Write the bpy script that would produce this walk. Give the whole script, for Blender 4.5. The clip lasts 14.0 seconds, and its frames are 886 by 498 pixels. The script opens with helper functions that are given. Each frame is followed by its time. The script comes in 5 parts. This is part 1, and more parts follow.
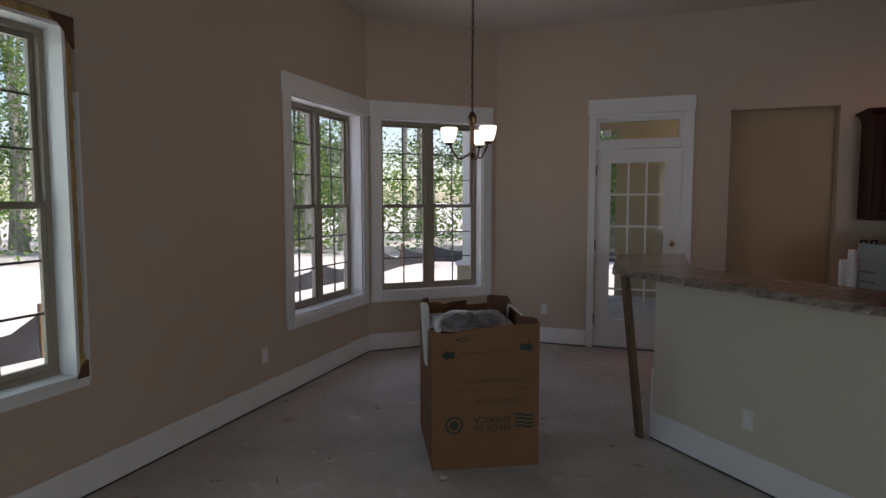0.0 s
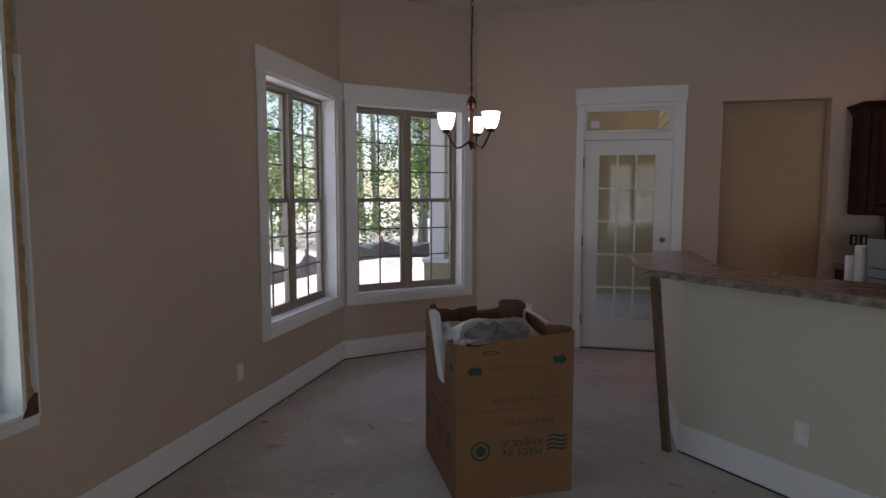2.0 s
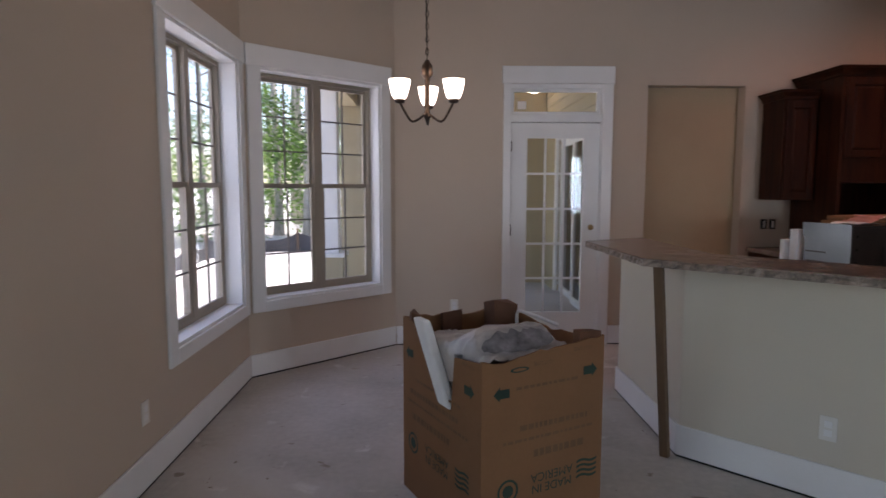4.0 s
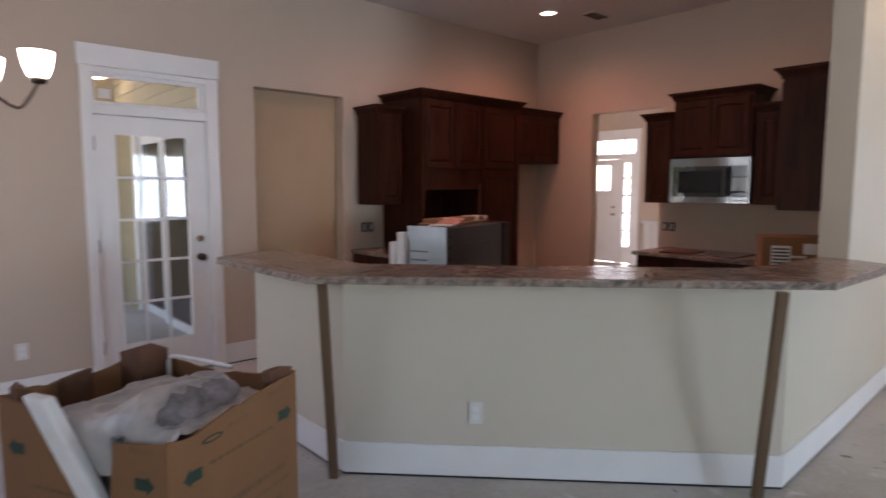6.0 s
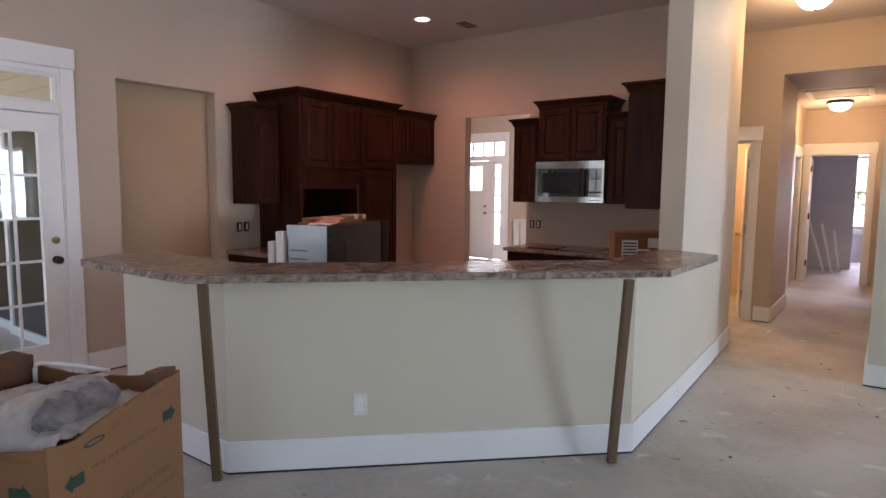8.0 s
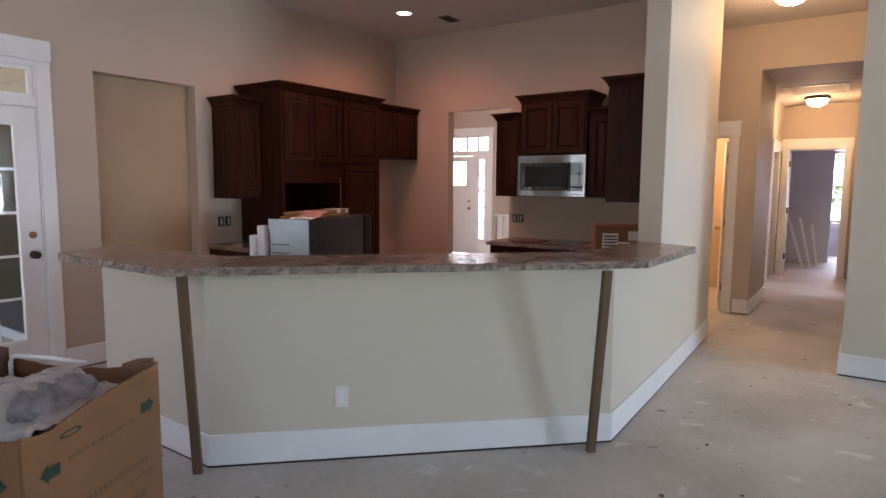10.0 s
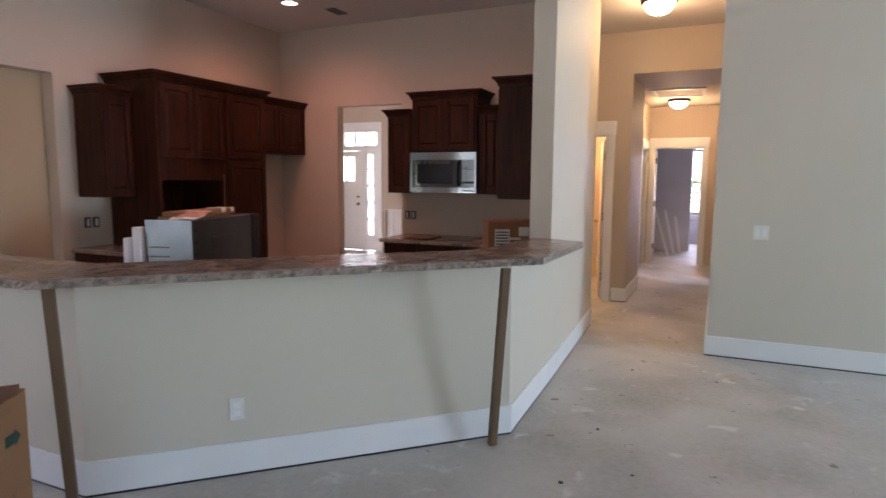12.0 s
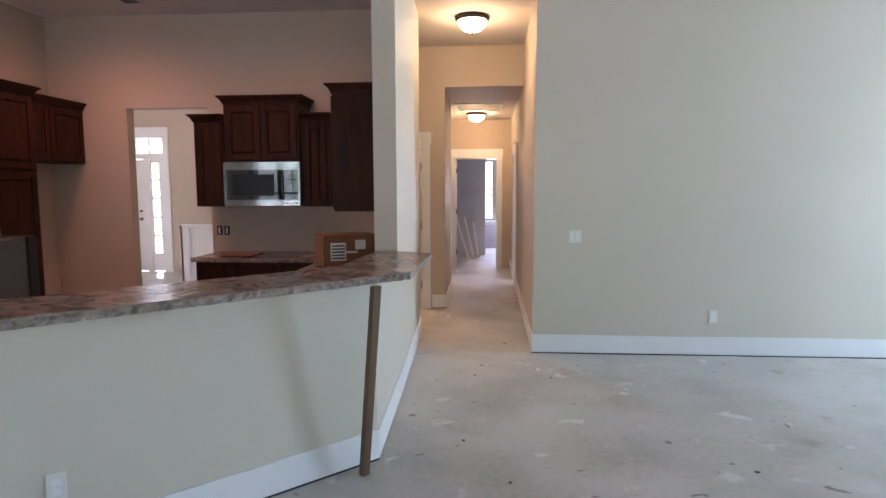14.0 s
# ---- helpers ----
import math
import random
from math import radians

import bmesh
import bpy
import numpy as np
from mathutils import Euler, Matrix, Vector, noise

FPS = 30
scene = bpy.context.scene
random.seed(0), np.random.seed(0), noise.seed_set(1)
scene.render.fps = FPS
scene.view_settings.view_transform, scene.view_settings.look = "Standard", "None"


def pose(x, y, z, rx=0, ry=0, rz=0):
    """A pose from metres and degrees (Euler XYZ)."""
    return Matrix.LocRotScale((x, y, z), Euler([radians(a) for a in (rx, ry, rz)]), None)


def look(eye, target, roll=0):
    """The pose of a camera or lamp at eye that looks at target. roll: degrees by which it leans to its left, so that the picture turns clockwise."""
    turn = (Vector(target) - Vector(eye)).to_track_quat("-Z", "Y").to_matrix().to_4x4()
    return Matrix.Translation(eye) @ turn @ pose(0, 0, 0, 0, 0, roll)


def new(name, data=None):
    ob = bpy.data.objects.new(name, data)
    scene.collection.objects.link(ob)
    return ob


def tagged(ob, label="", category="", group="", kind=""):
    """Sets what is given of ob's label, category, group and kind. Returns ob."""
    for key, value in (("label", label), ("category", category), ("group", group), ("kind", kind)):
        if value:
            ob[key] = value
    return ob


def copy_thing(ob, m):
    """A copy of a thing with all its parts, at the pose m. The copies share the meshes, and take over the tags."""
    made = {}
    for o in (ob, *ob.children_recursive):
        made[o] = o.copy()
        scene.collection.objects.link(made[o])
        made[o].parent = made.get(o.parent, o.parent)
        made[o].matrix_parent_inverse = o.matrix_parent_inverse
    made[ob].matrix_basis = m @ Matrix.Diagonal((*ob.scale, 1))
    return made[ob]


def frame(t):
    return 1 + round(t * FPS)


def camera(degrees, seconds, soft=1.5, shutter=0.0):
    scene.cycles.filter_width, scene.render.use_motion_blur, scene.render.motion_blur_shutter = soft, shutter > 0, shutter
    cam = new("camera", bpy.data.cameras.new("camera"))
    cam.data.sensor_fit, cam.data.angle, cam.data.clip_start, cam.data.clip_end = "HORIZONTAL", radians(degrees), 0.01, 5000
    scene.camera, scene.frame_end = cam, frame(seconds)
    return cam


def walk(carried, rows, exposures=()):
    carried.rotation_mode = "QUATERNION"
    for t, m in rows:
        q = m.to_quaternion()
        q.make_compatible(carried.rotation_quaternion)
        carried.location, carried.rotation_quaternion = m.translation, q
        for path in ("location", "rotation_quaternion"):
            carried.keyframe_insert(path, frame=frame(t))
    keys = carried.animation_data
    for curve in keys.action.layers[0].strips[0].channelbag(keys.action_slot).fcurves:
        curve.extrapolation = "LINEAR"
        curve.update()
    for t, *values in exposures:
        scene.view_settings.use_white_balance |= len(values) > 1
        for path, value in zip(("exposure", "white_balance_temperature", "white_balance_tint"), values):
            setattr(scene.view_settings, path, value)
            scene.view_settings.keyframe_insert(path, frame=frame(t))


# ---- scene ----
cam = camera(72.7, 14.0, shutter=0.5)
PATH = [
    (0, (0.439, 0.229, 1.504), (-0.237, 2.105, 1.35), 0.0),
    (0.5, (0.365, 0.31, 1.494), (-0.307, 2.188, 1.345), -0.2),
    (1, (0.199, 0.377, 1.509), (-0.419, 2.273, 1.348), -0.1),
    (1.5, (0.094, 0.462, 1.521), (-0.477, 2.371, 1.348), -0.3),
    (2, (-0.127, 0.528, 1.501), (-0.596, 2.464, 1.328), 0.1),
    (4.5, (-1.046, 1.224, 1.448), (-0.747, 3.19, 1.241), -0.1),
    (5, (-1.146, 1.322, 1.483), (-0.513, 3.207, 1.264), -0.2),
    (5.5, (-1.24, 1.392, 1.512), (-0.248, 3.116, 1.296), -0.3),
    (6, (-1.23, 1.569, 1.508), (0.091, 3.057, 1.309), 0.2),
    (6.5, (-1.292, 1.608, 1.518), (0.228, 2.892, 1.322), 0.4),
    (7, (-1.311, 1.556, 1.526), (0.269, 2.766, 1.327), 0.4),
    (7.5, (-1.335, 1.524, 1.517), (0.254, 2.722, 1.32), 0.4),
    (8, (-1.352, 1.493, 1.508), (0.245, 2.68, 1.31), 0.5),
    (10.5, (-1.351, 1.454, 1.488), (0.291, 2.576, 1.275), 0.5),
    (11, (-1.338, 1.439, 1.492), (0.333, 2.516, 1.278), 0.6),
    (11.5, (-1.331, 1.419, 1.512), (0.389, 2.415, 1.286), 0.3),
    (12, (-1.353, 1.541, 1.519), (0.456, 2.364, 1.291), 0.4),
    (12.5, (-1.372, 1.706, 1.532), (0.516, 2.324, 1.302), 0.1),
    (13, (-1.307, 1.83, 1.527), (0.635, 2.25, 1.298), -0.7),
    (13.5, (-1.264, 1.884, 1.552), (0.707, 2.139, 1.324), -0.9),
    (14, (-1.28, 1.986, 1.535), (0.704, 2.139, 1.338), -0.2),
]
EXPOSURES = [(0.0, 0.76, 6750, 23), (1.5, 0.83, 6750, 25), (2.2, 1.04, 6750, 26), (4.3, 1.7, 6600, 27), (5.0, 1.92, 6600, 27), (6.5, 2.4, 6550, 27), (11.0, 2.46, 6450, 25), (14.0, 2.58, 6050, 22)]
walk(cam, [(t, look(eye, target, roll)) for t, eye, target, roll in PATH], EXPOSURES)

# ---- world, sun and large lights ----
world = bpy.data.worlds.new("sky")
scene.world = world
world.use_nodes = True
wn = world.node_tree
sky = wn.nodes.new("ShaderNodeTexSky")
sky.sky_type, sky.sun_disc = "NISHITA", False
sky.sun_elevation, sky.sun_rotation = radians(64), radians(62)
wn.links.new(sky.outputs[0], wn.nodes["Background"].inputs[0])
wn.nodes["Background"].inputs[1].default_value = 0.15

sun = new("sun", bpy.data.lights.new("sun", "SUN"))
sun.data.energy, sun.data.angle, sun.data.color = 5.0, radians(0.5), (1.0, 0.95, 0.86)
sun.matrix_world = look((11, 6, 26), (0, 0, 0))


def area(name, m, w, h, watts, colour):
    la = bpy.data.lights.new(name, "AREA")
    la.shape, la.size, la.size_y, la.energy, la.color = "RECTANGLE", w, h, watts, colour
    ob = new(name, la)
    ob.matrix_world = m
    return ob


def bulb(name, place, watts, colour, radius=0.05):
    la = bpy.data.lights.new(name, "POINT")
    la.energy, la.color, la.shadow_soft_size = watts, colour, radius
    ob = new(name, la)
    ob.location = place
    return ob


DAY = (0.74, 0.80, 1.0)
BACK_DAY = (0.61, 0.86, 1.0)
GREEN_DAY = (0.70, 0.98, 0.84)

# ---- plan, in metres ----
CEIL = 3.31
LEFT, BACK, DOORY, KX, RIGHTX = -2.3, -4.2, 6.58, 4.8, 4.32
BAY_A, BAY_B = (LEFT, 5.61), (-1.24, DOORY)
HALLX, HALLR, HALLL = 6.4, 1.57, 2.55
SOFFX, FARX, FARL = 7.65, 10.6, 2.77  # back of the soffit, end of the hallway, its left wall

# ---- materials ----


def mat(name, colour, rough=0.6, metal=0.0, spread=0.06, scale=6.0, fine=90.0, bump=0.05, spec=0.5, tint=None, coords="Object", stretch=None, coat=0.0):
    """A surface with two scales of variation in colour and a fine relief."""
    m = bpy.data.materials.new(name)
    m.use_nodes = True
    t = m.node_tree
    b = t.nodes["Principled BSDF"]
    b.inputs["Roughness"].default_value, b.inputs["Metallic"].default_value = rough, metal
    b.inputs["Specular IOR Level"].default_value = spec
    b.inputs["Coat Weight"].default_value = coat
    tc = t.nodes.new("ShaderNodeTexCoord")
    src = tc.outputs[coords]
    if stretch:
        mp = t.nodes.new("ShaderNodeMapping")
        mp.inputs["Scale"].default_value = stretch
        t.links.new(src, mp.inputs[0])
        src = mp.outputs[0]
    n1, n2 = t.nodes.new("ShaderNodeTexNoise"), t.nodes.new("ShaderNodeTexNoise")
    n1.inputs["Scale"].default_value, n1.inputs["Detail"].default_value = scale, 5
    n2.inputs["Scale"].default_value, n2.inputs["Detail"].default_value = fine, 3
    for n in (n1, n2):
        t.links.new(src, n.inputs["Vector"])
    mix = t.nodes.new("ShaderNodeMath")
    mix.operation = "MULTIPLY_ADD"
    mix.inputs[1].default_value = 0.35
    t.links.new(n2.outputs[0], mix.inputs[0])
    t.links.new(n1.outputs[0], mix.inputs[2])
    ramp = t.nodes.new("ShaderNodeValToRGB")
    lo, hi = ramp.color_ramp.elements
    lo.position, hi.position = 0.42, 0.95
    tint = tint or colour
    lo.color = (*[max(0, c * (1 - spread)) for c in tint], 1)
    hi.color = (*[min(1, c * (1 + spread)) for c in colour], 1)
    t.links.new(mix.outputs[0], ramp.inputs[0])
    t.links.new(ramp.outputs[0], b.inputs["Base Color"])
    if bump:
        bp = t.nodes.new("ShaderNodeBump")
        bp.inputs["Strength"].default_value, bp.inputs["Distance"].default_value = bump, 0.01
        t.links.new(n2.outputs[0], bp.inputs["Height"])
        t.links.new(bp.outputs[0], b.inputs["Normal"])
    return m


def glowing(name, colour, strength):
    m = bpy.data.materials.new(name)
    m.use_nodes = True
    b = m.node_tree.nodes["Principled BSDF"]
    b.inputs["Base Color"].default_value = (0.9, 0.9, 0.88, 1)
    b.inputs["Emission Color"].default_value = (*colour, 1)
    b.inputs["Emission Strength"].default_value = strength
    return m


def window_glass(name, tint):
    m = bpy.data.materials.new(name)
    m.use_nodes = True
    t = m.node_tree
    t.nodes.remove(t.nodes["Principled BSDF"])
    clear, gloss = t.nodes.new("ShaderNodeBsdfTransparent"), t.nodes.new("ShaderNodeBsdfGlossy")
    clear.inputs[0].default_value, gloss.inputs["Roughness"].default_value = (*tint, 1), 0.01
    mix, lw = t.nodes.new("ShaderNodeMixShader"), t.nodes.new("ShaderNodeLayerWeight")
    up, gain = t.nodes.new("ShaderNodeMath"), t.nodes.new("ShaderNodeMath")
    up.operation, up.inputs[1].default_value = "POWER", 4.0
    gain.operation, gain.inputs[1].default_value, gain.inputs[2].default_value = "MULTIPLY_ADD", 0.5, 0.035
    t.links.new(lw.outputs["Facing"], up.inputs[0])
    t.links.new(up.outputs[0], gain.inputs[0])
    t.links.new(gain.outputs[0], mix.inputs[0])
    t.links.new(clear.outputs[0], mix.inputs[1])
    t.links.new(gloss.outputs[0], mix.inputs[2])
    t.links.new(mix.outputs[0], t.nodes["Material Output"].inputs[0])
    return m


def granite_mat(name):
    m = mat(name, (0.31, 0.225, 0.18), 0.24, spread=0.4, scale=5, fine=60, bump=0.02, tint=(0.20, 0.16, 0.145))
    t = m.node_tree
    b = t.nodes["Principled BSDF"]
    base = b.inputs["Base Color"].links[0].from_socket
    tc = t.nodes.new("ShaderNodeTexCoord")
    wave, vor = t.nodes.new("ShaderNodeTexNoise"), t.nodes.new("ShaderNodeTexVoronoi")
    wave.inputs["Scale"].default_value, wave.inputs["Detail"].default_value, wave.inputs["Distortion"].default_value = 7, 8, 2.5
    vor.inputs["Scale"].default_value = 70
    for n in (wave, vor):
        t.links.new(tc.outputs["Object"], n.inputs["Vector"])
    ramp = t.nodes.new("ShaderNodeValToRGB")
    e = ramp.color_ramp.elements
    e[0].position, e[1].position = 0.36, 0.66
    e[0].color, e[1].color = (0.15, 0.115, 0.10, 1), (0.42, 0.315, 0.25, 1)
    mid = ramp.color_ramp.elements.new(0.5)
    mid.color = (0.33, 0.235, 0.18, 1)
    t.links.new(wave.outputs[0], ramp.inputs[0])
    mx = t.nodes.new("ShaderNodeMix")
    mx.data_type = "RGBA"
    mx.inputs[0].default_value = 0.55
    t.links.new(base, mx.inputs[6])
    t.links.new(ramp.outputs[0], mx.inputs[7])
    mx2 = t.nodes.new("ShaderNodeMix")
    mx2.data_type, mx2.blend_type = "RGBA", "MULTIPLY"
    mx2.inputs[0].default_value = 0.3
    t.links.new(mx.outputs[2], mx2.inputs[6])
    t.links.new(vor.outputs["Color"], mx2.inputs[7])
    t.links.new(mx2.outputs[2], b.inputs["Base Color"])
    return m


def slab_mat(name):
    """Bare concrete floor with plaster dust, boot marks and splashes of primer."""
    m = mat(name, (0.49, 0.46, 0.425), 0.75, spread=0.14, scale=1.3, fine=24, bump=0.06, tint=(0.40, 0.37, 0.33))
    t = m.node_tree
    b = t.nodes["Principled BSDF"]
    base = b.inputs["Base Color"].links[0].from_socket
    tc = t.nodes.new("ShaderNodeTexCoord")

    def layer(base, scale, at, width, colour, detail=6, dist=0.6):
        n, r, x = t.nodes.new("ShaderNodeTexNoise"), t.nodes.new("ShaderNodeValToRGB"), t.nodes.new("ShaderNodeMix")
        n.inputs["Scale"].default_value, n.inputs["Detail"].default_value, n.inputs["Distortion"].default_value = scale, detail, dist
        t.links.new(tc.outputs["Object"], n.inputs["Vector"])
        r.color_ramp.elements[0].position, r.color_ramp.elements[1].position = at, at + width
        t.links.new(n.outputs[0], r.inputs[0])
        x.data_type = "RGBA"
        t.links.new(r.outputs[0], x.inputs[0])
        t.links.new(base, x.inputs[6])
        x.inputs[7].default_value = (*colour, 1)
        return x.outputs[2]

    base = layer(base, 0.9, 0.50, 0.22, (0.55, 0.525, 0.495))
    base = layer(base, 4.5, 0.63, 0.08, (0.60, 0.58, 0.55))
    base = layer(base, 7.0, 0.70, 0.03, (0.24, 0.20, 0.16), 4)
    base = layer(base, 2.3, 0.66, 0.08, (0.36, 0.30, 0.23))
    base = layer(base, 13.0, 0.70, 0.03, (0.27, 0.23, 0.19), 3)
    t.links.new(base, b.inputs["Base Color"])
    return m


PAINT = mat("wall paint, warm beige", (0.52, 0.425, 0.335), 0.62, spread=0.03, scale=1.2, fine=140, bump=0.06)
# paler and less red than PAINT; brighter daylight is put into the colour
PAINT_DAYLIT = mat("wall paint, pale cream with daylight", (0.60, 0.548, 0.452), 0.62, spread=0.03, scale=1.2, fine=140, bump=0.06)
PAINT_NICHE = mat("wall paint, unfinished tan", (0.44, 0.325, 0.205), 0.7, spread=0.06, scale=2.2, fine=120, bump=0.06)
PAINT_GREY = mat("primed plasterboard, grey", (0.55, 0.53, 0.56), 0.85, spread=0.1, scale=1.5, fine=80, bump=0.05)
CEILING = mat("ceiling paint", (0.62, 0.57, 0.53), 0.8, spread=0.03, scale=1.0, fine=160, bump=0.08)
WHITE = mat("white trim paint", (0.78, 0.78, 0.77), 0.38, spread=0.03, scale=4, fine=70, bump=0.02)
TAN = mat("tan vinyl window frame", (0.30, 0.255, 0.20), 0.5, spread=0.05, scale=5, fine=60, bump=0.02)
MUNTIN = mat("dark window bars", (0.10, 0.085, 0.07), 0.5, spread=0.08, scale=5, fine=60, bump=0.0)
WOOD = mat("dark red-brown stained wood", (0.043, 0.0125, 0.0052), 0.42, spread=0.35, scale=3, fine=30, bump=0.03, stretch=(6, 6, 0.7), tint=(0.022, 0.007, 0.004), spec=0.12)
PINE = mat("raw pine board", (0.135, 0.08, 0.042), 0.7, spread=0.2, scale=3, fine=40, bump=0.05, stretch=(8, 8, 0.6))
FOAM = mat("hardened yellow foam and bare stud", (0.50, 0.33, 0.14), 0.9, spread=0.3, scale=18, fine=80, bump=0.3)
GRANITE = granite_mat("polished brown granite")
GRANITE_EDGE = mat("chiselled granite edge", (0.33, 0.265, 0.22), 0.35, spread=0.35, scale=26, fine=150, bump=0.6, tint=(0.12, 0.095, 0.08))
SLAB = slab_mat("dusty concrete slab")
STEEL = mat("brushed stainless steel", (0.24, 0.24, 0.237), 0.09, metal=1.0, spread=0.05, scale=4, fine=200, bump=0.004, stretch=(1, 1, 12))
SHEET = mat("galvanised sheet steel", (0.24, 0.265, 0.28), 0.30, metal=0.9, spread=0.08, scale=5, fine=50, bump=0.02)
SHEET_DARK = mat("dark sheet steel", (0.10, 0.098, 0.095), 0.33, metal=0.85, spread=0.15, scale=4, fine=50, bump=0.02)
BLACK = mat("black enamel", (0.010, 0.010, 0.011), 0.25, spread=0.1, bump=0.0, spec=0.2)
BLACK_GLASS = mat("dark oven glass", (0.010, 0.010, 0.012), 0.03, spread=0.05, bump=0.0, spec=0.7)
MIRROR_GLASS = mat("shiny dark appliance glass", (0.010, 0.010, 0.012), 0.02, spread=0.05, bump=0.0, spec=0.7, coat=0.25)
BRONZE = mat("oil-rubbed bronze", (0.060, 0.040, 0.028), 0.38, metal=0.8, spread=0.25, scale=20, fine=90, bump=0.03)
BRASS = mat("worn brass", (0.35, 0.24, 0.12), 0.3, metal=1.0, spread=0.1, bump=0.0)
CARD = mat("brown corrugated cardboard", (0.235, 0.112, 0.049), 0.85, spread=0.1, scale=3, fine=60, bump=0.05)
CARD_IN = mat("torn cardboard edge", (0.13, 0.058, 0.032), 0.9, spread=0.2, scale=14, fine=90, bump=0.2)
INK = mat("dark green printing ink", (0.018, 0.045, 0.030), 0.7, spread=0.15, bump=0.0)
INK_BROWN = mat("faint brown printing ink", (0.165, 0.088, 0.043), 0.85, spread=0.2, bump=0.0)
STYRO = mat("white polystyrene foam", (0.78, 0.79, 0.80), 0.8, spread=0.04, scale=30, fine=160, bump=0.2)
PLASTIC = mat("ivory plastic", (0.72, 0.70, 0.65), 0.4, spread=0.03, bump=0.0)
PAPER = mat("white paper", (0.75, 0.75, 0.74), 0.8, spread=0.04, bump=0.0)
FILM = mat("clear plastic wrap", (0.50, 0.48, 0.475), 0.28, spread=0.12, scale=5, fine=14, bump=0.04, tint=(0.22, 0.215, 0.225), coat=0.2)
PANEL_GREY = mat("dark panel under film", (0.20, 0.195, 0.21), 0.3, spread=0.3, scale=16, fine=60, bump=0.08, tint=(0.07, 0.07, 0.08), coat=0.3)
SIDING = mat("yellow lap siding", (0.40, 0.34, 0.22), 0.7, spread=0.08, scale=3, fine=70, bump=0.05)
CONCRETE = mat("porch concrete", (0.42, 0.40, 0.37), 0.8, spread=0.15, scale=2, fine=50, bump=0.1)
SAND = mat("sandy soil", (0.46, 0.45, 0.44), 0.95, spread=0.3, scale=0.8, fine=9, bump=0.5)
BARK = mat("grey-brown bark", (0.40, 0.37, 0.33), 0.9, spread=0.45, scale=4, fine=24, bump=0.6, stretch=(3, 3, 0.6))
LEAF = mat("green leaves", (0.16, 0.28, 0.06), 0.5, spread=0.5, scale=1.2, fine=9, bump=0.0, tint=(0.07, 0.15, 0.03))
LEAF2 = mat("dark green leaves", (0.08, 0.14, 0.045), 0.55, spread=0.5, scale=1.2, fine=9, bump=0.0, tint=(0.03, 0.06, 0.02))
for lm in (LEAF, LEAF2):
    # thin leaves let light through
    lt = lm.node_tree
    thin, both = lt.nodes.new("ShaderNodeBsdfTranslucent"), lt.nodes.new("ShaderNodeMixShader")
    pb = lt.nodes["Principled BSDF"]
    lt.links.new(pb.inputs["Base Color"].links[0].from_socket, thin.inputs[0])
    both.inputs[0].default_value = 0.45
    lt.links.new(pb.outputs[0], both.inputs[1])
    lt.links.new(thin.outputs[0], both.inputs[2])
    lt.links.new(both.outputs[0], lt.nodes["Material Output"].inputs[0])
FABRIC = mat("black woven silt fabric", (0.025, 0.027, 0.035), 0.6, spread=0.4, scale=3, fine=30, bump=0.3)
GLASS = window_glass("window glass", (0.97, 0.985, 0.975))
SHADE = glowing("frosted glass shade, lit", (1.0, 0.86, 0.70), 2.2)
BOWL = glowing("frosted glass bowl, lit", (1.0, 0.80, 0.52), 2.2)
LENS = glowing("recessed lamp, lit", (1.0, 0.83, 0.62), 3.0)
PORCH_DARK = mat("dark porch ceiling", (0.13, 0.12, 0.11), 0.8, spread=0.2, scale=3, fine=50, bump=0.05)
PRINT_RED = mat("pale red print", (0.52, 0.26, 0.22), 0.6, spread=0.3, scale=14, fine=60)
RUBBER = mat("black rubber", (0.02, 0.02, 0.02), 0.8, bump=0.0)

# ---- building helpers ----


def box(bm, x0, y0, z0, x1, y1, z1, m=None):
    vs = [bm.verts.new((x, y, z)) for z in (z0, z1) for x, y in ((x0, y0), (x1, y0), (x1, y1), (x0, y1))]
    if m is not None:
        for v in vs:
            v.co = m @ v.co
    for f in ((3, 2, 1, 0), (4, 5, 6, 7), (0, 1, 5, 4), (1, 2, 6, 5), (2, 3, 7, 6), (3, 0, 4, 7)):
        bm.faces.new([vs[i] for i in f])
    return vs


def prism(bm, outline, z0, z1):
    """An upright slab over an outline that runs anticlockwise."""
    lo = [bm.verts.new((x, y, z0)) for x, y in outline]
    hi = [bm.verts.new((x, y, z1)) for x, y in outline]
    bm.faces.new(lo[::-1]), bm.faces.new(hi)
    for i in range(len(lo)):
        j = (i + 1) % len(lo)
        bm.faces.new((lo[i], lo[j], hi[j], hi[i]))


def lathe(bm, profile, steps=24, m=None):
    """A turned shape about z from (radius, height) pairs."""
    rings = []
    for r, z in profile:
        rings.append([bm.verts.new((r * math.cos(2 * math.pi * k / steps), r * math.sin(2 * math.pi * k / steps), z)) for k in range(steps)])
    for a, b in zip(rings, rings[1:]):
        for k in range(steps):
            bm.faces.new((a[k], a[(k + 1) % steps], b[(k + 1) % steps], b[k]))
    if m is not None:
        for ring in rings:
            for v in ring:
                v.co = m @ v.co


